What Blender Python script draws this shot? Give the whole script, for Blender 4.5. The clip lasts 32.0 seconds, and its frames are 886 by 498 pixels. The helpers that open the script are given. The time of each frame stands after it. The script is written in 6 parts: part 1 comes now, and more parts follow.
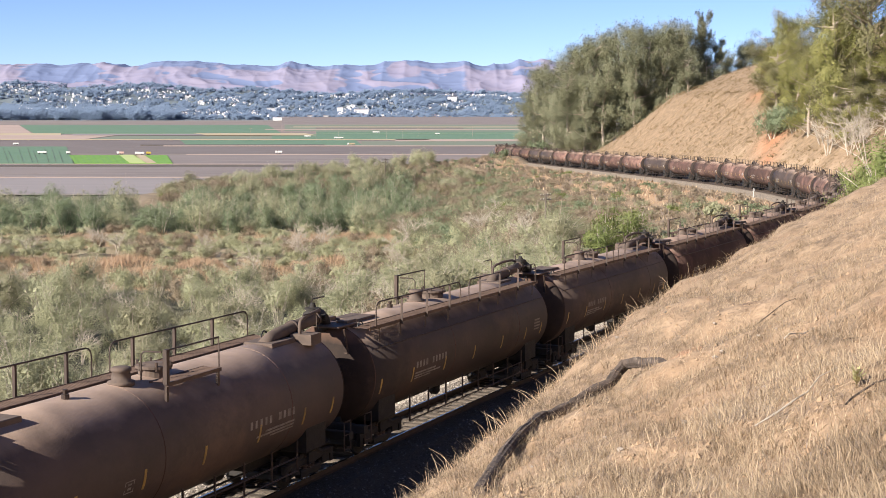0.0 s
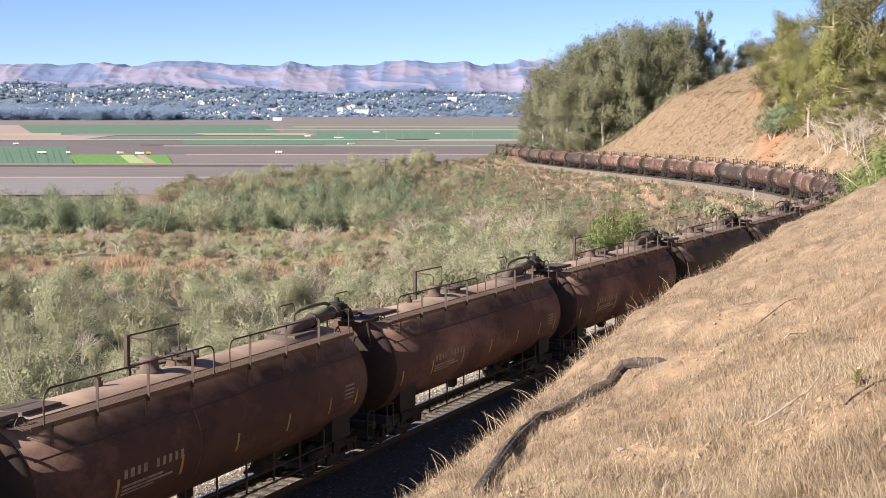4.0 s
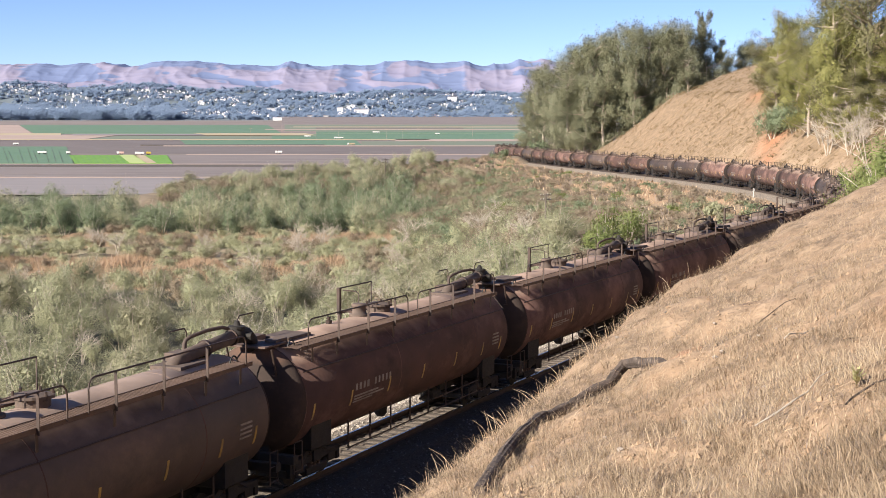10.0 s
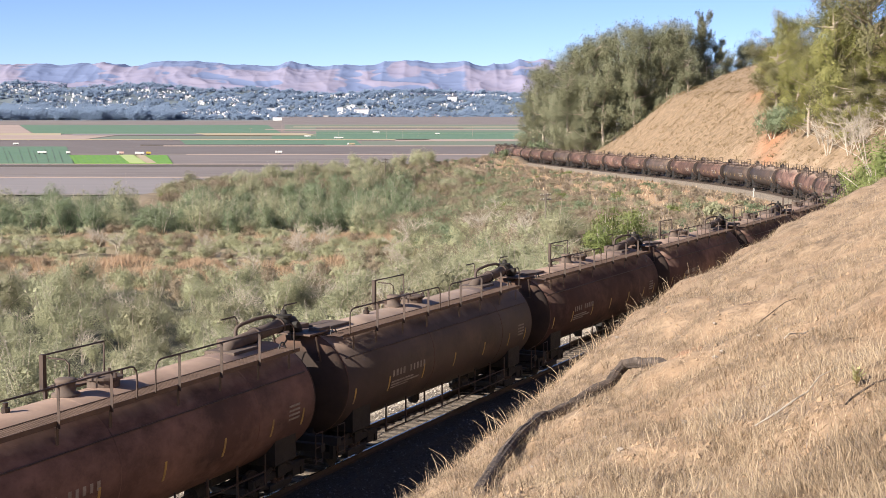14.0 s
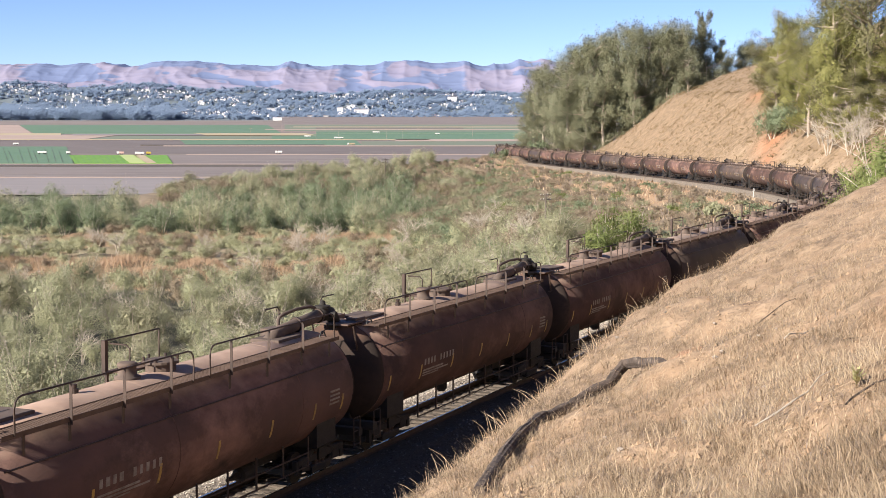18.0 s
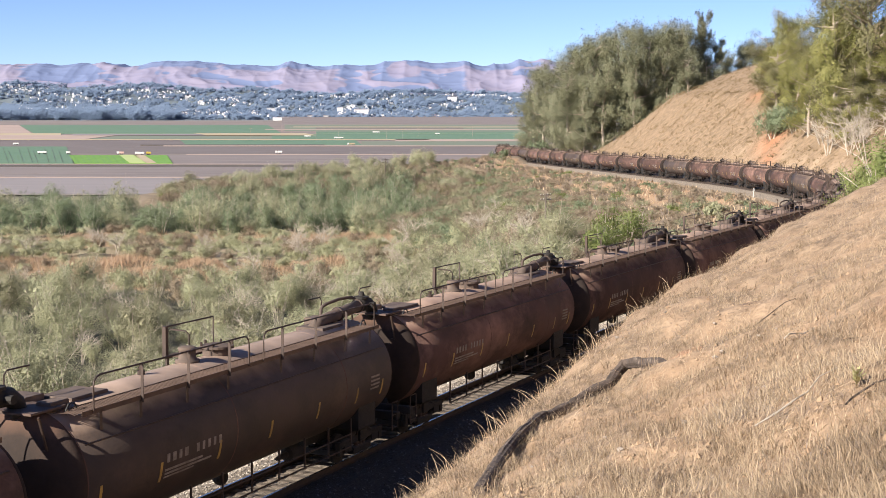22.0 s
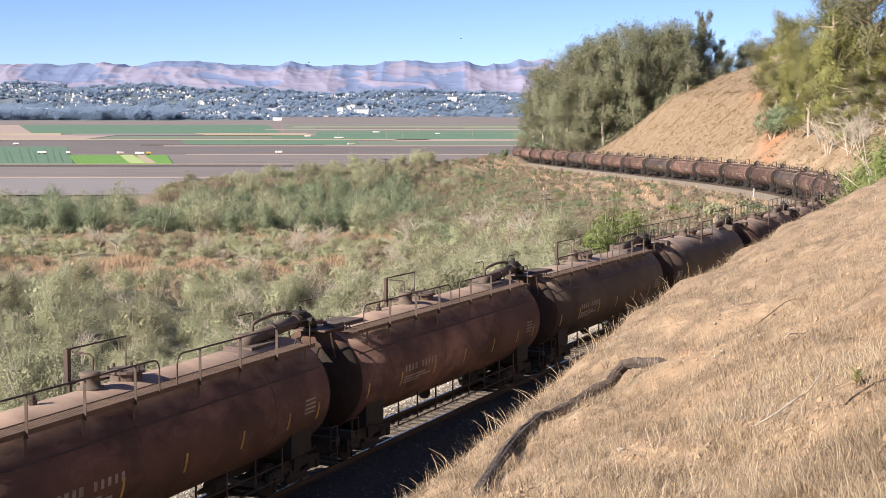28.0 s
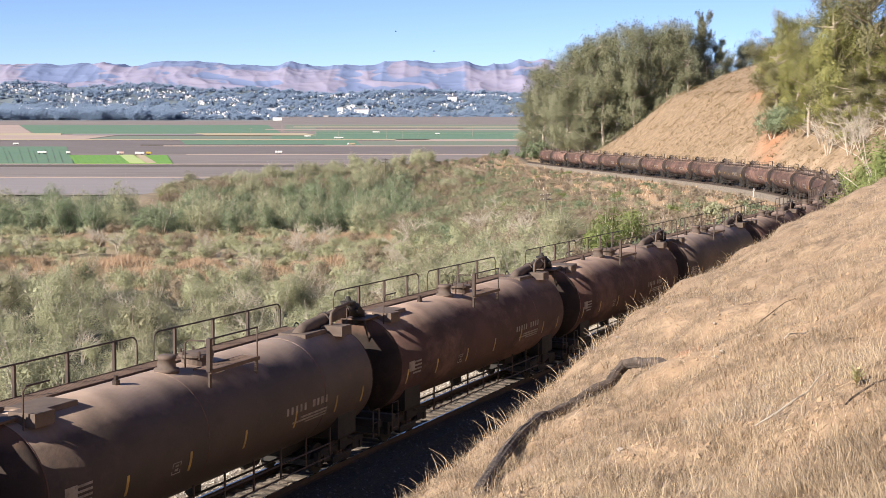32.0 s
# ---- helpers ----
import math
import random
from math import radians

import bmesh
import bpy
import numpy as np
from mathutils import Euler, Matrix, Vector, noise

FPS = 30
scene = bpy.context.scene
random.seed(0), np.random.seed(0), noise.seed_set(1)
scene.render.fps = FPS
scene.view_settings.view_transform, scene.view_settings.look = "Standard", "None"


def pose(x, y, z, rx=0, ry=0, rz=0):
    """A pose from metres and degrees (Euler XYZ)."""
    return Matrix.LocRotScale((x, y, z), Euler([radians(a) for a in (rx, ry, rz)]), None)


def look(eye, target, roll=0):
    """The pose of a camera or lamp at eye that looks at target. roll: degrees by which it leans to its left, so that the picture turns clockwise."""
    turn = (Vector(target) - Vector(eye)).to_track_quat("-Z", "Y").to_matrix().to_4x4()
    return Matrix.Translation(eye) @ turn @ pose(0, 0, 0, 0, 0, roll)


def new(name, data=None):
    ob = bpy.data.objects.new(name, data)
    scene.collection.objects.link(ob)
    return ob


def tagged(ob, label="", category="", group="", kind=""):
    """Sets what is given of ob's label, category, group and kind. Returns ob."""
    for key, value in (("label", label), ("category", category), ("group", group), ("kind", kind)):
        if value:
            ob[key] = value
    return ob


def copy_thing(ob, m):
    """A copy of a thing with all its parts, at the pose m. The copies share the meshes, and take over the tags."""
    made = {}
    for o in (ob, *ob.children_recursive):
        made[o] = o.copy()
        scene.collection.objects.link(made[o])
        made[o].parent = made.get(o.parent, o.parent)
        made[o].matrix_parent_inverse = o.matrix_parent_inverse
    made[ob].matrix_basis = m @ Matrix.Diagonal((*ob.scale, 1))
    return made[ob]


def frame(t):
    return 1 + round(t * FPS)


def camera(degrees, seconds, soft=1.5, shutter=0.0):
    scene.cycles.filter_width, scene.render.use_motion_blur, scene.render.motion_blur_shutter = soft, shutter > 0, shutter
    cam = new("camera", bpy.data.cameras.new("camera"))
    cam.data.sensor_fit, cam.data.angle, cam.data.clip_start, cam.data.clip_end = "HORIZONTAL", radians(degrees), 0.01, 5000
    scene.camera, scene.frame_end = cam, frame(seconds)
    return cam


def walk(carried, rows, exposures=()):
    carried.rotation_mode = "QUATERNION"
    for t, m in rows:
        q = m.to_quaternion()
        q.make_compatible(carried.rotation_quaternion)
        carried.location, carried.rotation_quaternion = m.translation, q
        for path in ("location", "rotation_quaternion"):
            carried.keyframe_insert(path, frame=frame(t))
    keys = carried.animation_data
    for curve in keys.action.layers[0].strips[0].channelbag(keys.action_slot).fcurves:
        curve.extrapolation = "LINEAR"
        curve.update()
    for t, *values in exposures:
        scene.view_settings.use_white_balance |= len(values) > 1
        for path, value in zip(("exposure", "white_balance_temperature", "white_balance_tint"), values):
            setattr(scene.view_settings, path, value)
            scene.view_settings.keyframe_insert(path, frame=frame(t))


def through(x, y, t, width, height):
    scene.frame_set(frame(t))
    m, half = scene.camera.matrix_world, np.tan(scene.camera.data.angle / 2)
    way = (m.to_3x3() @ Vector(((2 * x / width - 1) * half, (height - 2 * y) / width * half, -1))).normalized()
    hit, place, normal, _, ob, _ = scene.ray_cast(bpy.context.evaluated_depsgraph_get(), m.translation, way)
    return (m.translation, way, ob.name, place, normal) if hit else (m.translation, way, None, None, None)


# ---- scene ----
# ---------------------------------------------------------------- camera
FOCAL = 2478.98
EYE = (0.0, 0.0, 10.173)
cam = camera(math.degrees(2 * math.atan(784 / FOCAL)), 32.0, 0.75)
TILT = math.degrees(math.atan((441 - 191.03) / FOCAL))
STAND = pose(EYE[0], EYE[1], EYE[2], 90 - TILT, 0, 0)
walk(cam, [(0.0, STAND), (32.0, STAND)])

# ---------------------------------------------------------------- world, sun, exposure
SUN_TO = Vector((-0.81, -0.585, 0.0)).normalized()
SUN_UP = 28.0
world = bpy.data.worlds.new("sky")
scene.world = world
world.use_nodes = True
wn = world.node_tree.nodes
sky = wn.new("ShaderNodeTexSky")
sky.sky_type = "NISHITA"
sky.sun_disc = False
sky.sun_elevation = radians(SUN_UP)
sky.sun_rotation = math.atan2(SUN_TO.x, SUN_TO.y)
sky.altitude = 2500
sky.air_density, sky.dust_density, sky.ozone_density = 0.7, 0.2, 3.0
wn["Background"].inputs["Strength"].default_value = 0.072
tint = wn.new("ShaderNodeMix")
tint.data_type, tint.blend_type = "RGBA", "MULTIPLY"
tint.inputs[0].default_value = 1.0
tint.inputs[7].default_value = (0.95, 0.93, 1.08, 1.0)
world.node_tree.links.new(sky.outputs[0], tint.inputs[6])
world.node_tree.links.new(tint.outputs[2], wn["Background"].inputs["Color"])
sun_data = bpy.data.lights.new("sun", "SUN")
sun_data.energy, sun_data.angle, sun_data.color = 5.0, radians(0.55), (1.0, 0.92, 0.80)
sun = new("sun", sun_data)
c_up, s_up = math.cos(radians(SUN_UP)), math.sin(radians(SUN_UP))
sun.matrix_world = look((0, 0, 60), (-SUN_TO.x * c_up, -SUN_TO.y * c_up, 60 - s_up))
scene.view_settings.exposure = 1.07


# ---------------------------------------------------------------- materials
def mat(name, colour, colour2=None, scale=4.0, rough=0.8, metal=0.0, bump=0.0, bump_scale=30.0, spots=None, spot_scale=1.0, spot_at=(0.5, 0.62),
        per=None, per_amount=0.25, space="Object", stretch=(1, 1, 1), grime=None):
    """A node material: two colours mixed by noise, a second layer of spots, fine bump, and a change from piece to piece."""
    m = bpy.data.materials.new(name)
    m.use_nodes = True
    nt = m.node_tree
    n, l = nt.nodes, nt.links
    b = n["Principled BSDF"]
    b.inputs["Roughness"].default_value = rough
    b.inputs["Metallic"].default_value = metal
    tc = n.new("ShaderNodeTexCoord")
    mp = n.new("ShaderNodeMapping")
    mp.inputs["Scale"].default_value = stretch
    l.new(tc.outputs[space], mp.inputs["Vector"])
    if per == "object":
        # each thing has its own stains
        shift = n.new("ShaderNodeVectorMath")
        shift.operation = "SCALE"
        shift.inputs[0].default_value = (31.0, 17.0, 23.0)
        l.new(n.new("ShaderNodeObjectInfo").outputs["Random"], shift.inputs["Scale"])
        l.new(shift.outputs[0], mp.inputs["Location"])

    def tex(sc, detail=6.0, rgh=0.6):
        t = n.new("ShaderNodeTexNoise")
        t.inputs["Scale"].default_value = sc
        t.inputs["Detail"].default_value = detail
        t.inputs["Roughness"].default_value = rgh
        l.new(mp.outputs["Vector"], t.inputs["Vector"])
        return t

    def mix(fac, a, c):
        x = n.new("ShaderNodeMix")
        x.data_type = "RGBA"
        for sock, v in ((x.inputs[0], fac), (x.inputs[6], a), (x.inputs[7], c)):
            if hasattr(v, "is_output"):
                l.new(v, sock)
            else:
                sock.default_value = v if isinstance(v, float) else (*v, 1.0)
        return x.outputs[2]

    def ramp(sock, lo, hi):
        r = n.new("ShaderNodeMapRange")
        r.inputs[1].default_value, r.inputs[2].default_value = lo, hi
        l.new(sock, r.inputs[0])
        return r.outputs[0]

    colour2 = colour2 or tuple(v * 0.72 for v in colour)
    col = mix(ramp(tex(scale).outputs["Fac"], 0.35, 0.65), colour, colour2)
    if spots:
        col = mix(ramp(tex(spot_scale, 8.0, 0.7).outputs["Fac"], *spot_at), col, spots)
    if grime:
        col = mix(ramp(tex(grime[1], 8.0, 0.7).outputs["Fac"], 0.54, 0.70), col, grime[0])
    if per:
        if per == "object":
            rnd = n.new("ShaderNodeObjectInfo").outputs["Random"]
        else:
            rnd = n.new("ShaderNodeNewGeometry").outputs["Random Per Island"]
        if per == "both":
            # half by the plant, half by the leaf
            add = n.new("ShaderNodeMath")
            add.operation = "MULTIPLY_ADD"
            add.inputs[1].default_value = 1.5
            l.new(n.new("ShaderNodeObjectInfo").outputs["Random"], add.inputs[0])
            l.new(rnd, add.inputs[2])
            half = n.new("ShaderNodeMath")
            half.operation = "DIVIDE"
            half.inputs[1].default_value = 2.5
            l.new(add.outputs[0], half.inputs[0])
            rnd, per_amount = half.outputs[0], per_amount * 1.8
        hsv = n.new("ShaderNodeHueSaturation")
        r = n.new("ShaderNodeMapRange")
        r.inputs[3].default_value, r.inputs[4].default_value = 1 - per_amount, 1 + per_amount
        l.new(rnd, r.inputs[0])
        l.new(r.outputs[0], hsv.inputs["Value"])
        l.new(col, hsv.inputs["Color"])
        col = hsv.outputs["Color"]
    l.new(col, b.inputs["Base Color"])
    if bump:
        bp = n.new("ShaderNodeBump")
        bp.inputs["Strength"].default_value = bump
        bp.inputs["Distance"].default_value = 1.0 / bump_scale
        l.new(tex(bump_scale, 4.0).outputs["Fac"], bp.inputs["Height"])
        l.new(bp.outputs["Normal"], b.inputs["Normal"])
    return m


def leafy(name, colour, colour2, amount=0.10, through=0.33):
    """A leaf: rough, thin, lets some light through, each leaf a shade of its own."""
    m = mat(name, colour, colour2, 0.35, 0.65, per="both", per_amount=amount)
    b = m.node_tree.nodes["Principled BSDF"]
    b.inputs["Specular IOR Level"].default_value = 0.25
    n, l = m.node_tree.nodes, m.node_tree.links
    tr = n.new("ShaderNodeBsdfTranslucent")
    mx = n.new("ShaderNodeMixShader")
    mx.inputs[0].default_value = through
    src = b.inputs["Base Color"].links[0].from_socket
    l.new(src, tr.inputs["Color"])
    l.new(b.outputs[0], mx.inputs[1])
    l.new(tr.outputs[0], mx.inputs[2])
    l.new(mx.outputs[0], n["Material Output"].inputs["Surface"])
    return m


RUST = mat("rusty_tank_paint", (0.112, 0.064, 0.053), (0.072, 0.046, 0.040), 0.9, 0.85, 0.0, 0.12, 14.0, (0.225, 0.132, 0.106), 0.5, (0.48, 0.70), "object", 0.25, stretch=(0.6, 1.3, 0.8), grime=((0.040, 0.030, 0.027), 0.42))


def add_sunlit_dust(m, level, colour):
    """Pale crest dust, thinning unevenly down the flanks; sunlit brightness is in its colour."""
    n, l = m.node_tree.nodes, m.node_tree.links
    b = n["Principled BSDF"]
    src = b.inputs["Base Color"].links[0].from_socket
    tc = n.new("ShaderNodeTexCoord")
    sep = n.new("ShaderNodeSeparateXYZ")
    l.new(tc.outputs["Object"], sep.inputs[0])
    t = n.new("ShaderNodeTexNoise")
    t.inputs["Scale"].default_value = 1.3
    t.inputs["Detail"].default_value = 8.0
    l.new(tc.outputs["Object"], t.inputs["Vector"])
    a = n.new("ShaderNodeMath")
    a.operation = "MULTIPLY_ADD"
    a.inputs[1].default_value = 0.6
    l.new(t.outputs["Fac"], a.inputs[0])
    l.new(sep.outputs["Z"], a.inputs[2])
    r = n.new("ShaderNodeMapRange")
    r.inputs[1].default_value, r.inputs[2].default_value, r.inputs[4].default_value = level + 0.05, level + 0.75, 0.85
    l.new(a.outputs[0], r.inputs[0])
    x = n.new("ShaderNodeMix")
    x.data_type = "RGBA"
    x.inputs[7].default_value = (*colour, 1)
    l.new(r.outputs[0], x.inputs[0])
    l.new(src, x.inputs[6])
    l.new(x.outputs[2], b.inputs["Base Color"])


RUST.node_tree.nodes["Principled BSDF"].inputs["Specular IOR Level"].default_value = 0.2
add_sunlit_dust(RUST, 3.54, (0.54, 0.385, 0.295))
GREYTANK = mat("grey_brown_tank_paint", (0.086, 0.060, 0.050), (0.056, 0.042, 0.036), 0.9, 0.66, 0.0, 0.12, 14.0, (0.135, 0.088, 0.064), 0.5, (0.52, 0.72), "object", 0.25, stretch=(0.6, 1.3, 0.8), grime=((0.042, 0.032, 0.029), 0.42))
GREYTANK.node_tree.nodes["Principled BSDF"].inputs["Specular IOR Level"].default_value = 0.35
add_sunlit_dust(GREYTANK, 3.54, (0.52, 0.38, 0.295))
# tank ends: the shade of the gaps between cars is put into this colour
HEAD = mat("shade_darkened_steel", (0.032, 0.026, 0.024), (0.048, 0.035, 0.030), 1.6, 0.9, 0.0, 0.12, 14.0, (0.075, 0.050, 0.040), 0.9, (0.56, 0.74), "object", 0.25)
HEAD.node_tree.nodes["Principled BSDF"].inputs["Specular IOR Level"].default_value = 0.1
# the sunlit patch at the top of the head is painted in
add_sunlit_dust(HEAD, 3.60, (0.26, 0.145, 0.10))
STEEL = mat("dark_rusty_steel", (0.048, 0.033, 0.027), (0.085, 0.056, 0.043), 3.0, 0.6, 0.3, 0.2, 30.0)
GRIME = mat("black_grime", (0.013, 0.011, 0.010), (0.026, 0.021, 0.017), 3.0, 0.8, 0.0, 0.3, 25.0)
GRATE = mat("rusty_grating", (0.085, 0.055, 0.042), (0.13, 0.085, 0.065), 2.0, 0.7, 0.2)
PIPE = mat("dusty_pipe", (0.088, 0.064, 0.052), (0.135, 0.096, 0.075), 2.5, 0.85, 0.0, 0.1, 20.0)
RUBBER = mat("hose_rubber", (0.02, 0.02, 0.02), None, 5.0, 0.6)
YELLOW = mat("yellow_reflective_tape", (0.50, 0.32, 0.07), (0.22, 0.14, 0.05), 3.0, 0.45)
PALE = mat("pale_stencil_paint", (0.30, 0.265, 0.235), (0.16, 0.13, 0.11), 4.0, 0.7)
WHITE = mat("white_paint", (0.78, 0.77, 0.74), (0.62, 0.60, 0.56), 2.0, 0.6)
RAILTOP = mat("polished_rail_head", (0.62, 0.60, 0.58), (0.5, 0.48, 0.46), 1.0, 0.25, 1.0)
RAILWEB = mat("rusty_rail_web", (0.040, 0.027, 0.021), (0.062, 0.040, 0.029), 5.0, 0.8)
TIE = mat("weathered_tie_wood", (0.115, 0.088, 0.068), (0.075, 0.06, 0.049), 6.0, 0.9, 0.0, 0.4, 30.0, per="object", stretch=(1, 8, 8))
BALLAST = mat("dusty_grey_ballast", (0.30, 0.245, 0.19), (0.13, 0.105, 0.082), 9.0, 0.95, 0.0, 0.9, 14.0, (0.40, 0.34, 0.275), 14.0, (0.56, 0.66))
# hill-side gravel and chips: the train's shade is put into their dark colour
SHADEGRAVEL = mat("shade_darkened_gravel", (0.026, 0.029, 0.033), (0.012, 0.013, 0.015), 9.0, 0.9, 0.0, 0.9, 16.0, (0.085, 0.084, 0.082), 16.0, (0.60, 0.68))
CHIP = mat("shade_darkened_chips", (0.075, 0.082, 0.090), (0.030, 0.032, 0.036), 9.0, 0.8, per="island", per_amount=0.8)
BARK = mat("pale_bark", (0.45, 0.37, 0.30), (0.30, 0.245, 0.195), 3.0, 0.9, 0.0, 0.4, 12.0)
TWIG = mat("bare_grey_twigs", (0.52, 0.45, 0.375), (0.36, 0.31, 0.25), 2.0, 0.9)
LOG = mat("charred_weathered_log", (0.135, 0.098, 0.076), (0.042, 0.031, 0.025), 7.0, 0.9, 0.0, 0.9, 40.0, (0.26, 0.205, 0.16), 9.0, (0.56, 0.66), stretch=(1, 1, 1))
WILLOW = leafy("willow_leaves", (0.41, 0.405, 0.26), (0.30, 0.305, 0.182), 0.12, 0.25)
DENSE = leafy("dark_willow_leaves", (0.235, 0.275, 0.165), (0.18, 0.22, 0.13), 0.09, 0.25)
SAGEGREEN = leafy("grey_green_sage_leaves", (0.315, 0.298, 0.19), (0.25, 0.24, 0.148), 0.09, 0.25)
SAGE = leafy("dry_sage_leaves", (0.315, 0.255, 0.18), (0.285, 0.225, 0.158), 0.09, 0.25)
BRUSH = leafy("dead_brush_stalks", (0.33, 0.265, 0.215), (0.25, 0.195, 0.155), 0.2, 0.1)
TUFT = leafy("olive_brown_tufts", (0.31, 0.225, 0.135), (0.235, 0.175, 0.10), 0.12, 0.2)
FRESH = leafy("fresh_green_leaves", (0.185, 0.225, 0.075), (0.225, 0.25, 0.095))
GUM = leafy("eucalyptus_leaves", (0.29, 0.285, 0.182), (0.225, 0.228, 0.144))
GUM_OLIVE = leafy("olive_eucalyptus_leaves", (0.27, 0.245, 0.135), (0.205, 0.195, 0.10))
GUM_LIGHT = leafy("light_eucalyptus_leaves", (0.37, 0.355, 0.135), (0.28, 0.275, 0.105))
REED = leafy("dry_reeds", (0.50, 0.355, 0.245), (0.40, 0.285, 0.185))
STRAW = leafy("dry_grass_stalks", (0.54, 0.42, 0.29), (0.37, 0.275, 0.185), 0.4, 0.25)
WEED = leafy("dry_weed_stalks", (0.26, 0.185, 0.115), (0.13, 0.09, 0.055), 0.25, 0.15)

# ---------------------------------------------------------------- the line of the railway
GRADE = -0.0149
BENDS = (-0.00534, -0.0037, -0.00127, -0.00019, 0.00204, 0.00359, 0.00412, 0.00403, 0.00356, 0.00208, 0.00064, 0.00003, 0.00014, -0.00083, -0.00082, -0.00029, 0.0)
STEP = 2.0
S_LO, S_HI = -480.0, 780.0
LINE_S = np.arange(S_LO, S_HI + 0.1, STEP)
_k = np.interp(LINE_S, np.concatenate([[-90.0], -60.0 + 30.0 * np.arange(17), [428.0, 440.0, 520.0, 550.0]]), np.concatenate([[0.0], BENDS, [0.0, -0.012, -0.012, 0.0]]))
_h = np.concatenate([[0.0], np.cumsum((_k[1:] + _k[:-1]) / 2 * STEP)])
_i0 = int(round(-S_LO / STEP))
LINE_A = 0.4244 - (_h - _h[_i0])
_x = np.concatenate([[0.0], np.cumsum((np.sin(LINE_A[1:]) + np.sin(LINE_A[:-1])) / 2 * STEP)])
_y = np.concatenate([[0.0], np.cumsum((np.cos(LINE_A[1:]) + np.cos(LINE_A[:-1])) / 2 * STEP)])
LINE_X = _x - _x[_i0] - 0.1449
LINE_Y = _y - _y[_i0] + 47.2925


def on_line(s):
    """The place and heading of the track at s metres up the line."""
    return (float(np.interp(s, LINE_S, LINE_X)), float(np.interp(s, LINE_S, LINE_Y)), GRADE * s, float(np.interp(s, LINE_S, LINE_A)))


def beside(s, d, up=0.0):
    """A point d metres to the hill side of the track."""
    x, y, z, a = on_line(s)
    return Vector((x + d * math.cos(a), y - d * math.sin(a), z + up))


# ---------------------------------------------------------------- the lie of the land
VALLEY = -20.0


def smooth(a, lo, hi):
    t = np.clip((a - lo) / (hi - lo), 0.0, 1.0)
    return t * t * (3 - 2 * t)


def ripples(x, y, size, seed):
    """Soft uneven ground, about -1 to 1."""
    r = np.random.RandomState(seed)
    out = np.zeros_like(x)
    for i in range(9):
        a, k, p = r.uniform(0, 6.28), r.uniform(0.5, 2.2) / size, r.uniform(0, 6.28)
        out += np.sin((x * math.cos(a) + y * math.sin(a)) * k * 6.28 + p + 1.3 * np.sin((x * math.sin(a) - y * math.cos(a)) * k * 4.1 + p))
    return out / 4.0


def along(x, y):
    """How far up the line and how far to its hill side points lie."""
    s, d = np.zeros_like(x), np.zeros_like(x)
    for i in range(0, len(x), 4000):
        px, py = x[i:i + 4000, None], y[i:i + 4000, None]
        q = (px - LINE_X[None]) ** 2 + (py - LINE_Y[None]) ** 2
        j = np.argmin(q, 1)
        ex, ey = x[i:i + 4000] - LINE_X[j], y[i:i + 4000] - LINE_Y[j]
        a = LINE_A[j]
        s[i:i + 4000] = LINE_S[j] + np.clip(ex * np.sin(a) + ey * np.cos(a), -STEP, STEP)
        side = ex * np.cos(a) - ey * np.sin(a)
        d[i:i + 4000] = np.sign(side) * np.maximum(np.sqrt(np.min(q, 1) - np.clip(ex * np.sin(a) + ey * np.cos(a), -STEP, STEP) ** 2 + 1e-9), 0)
    return s, d


LIP_S = (-60.0, -32.0, -30.0, -28.6, -28.0, -27.0, -26.0, -25.0, -24.0, -22.0, -20.0, -14.5, -7.0, 0.0, 12.0, 45.0, 80.0, 120.0, 150.0)
LIP_Z = (6.1, 6.12, 6.27, 6.1, 5.95, 6.14, 6.33, 6.41, 6.50, 6.68, 6.70, 6.84, 7.07, 7.36, 7.48, 7.9, 7.6, 6.0, 5.0)


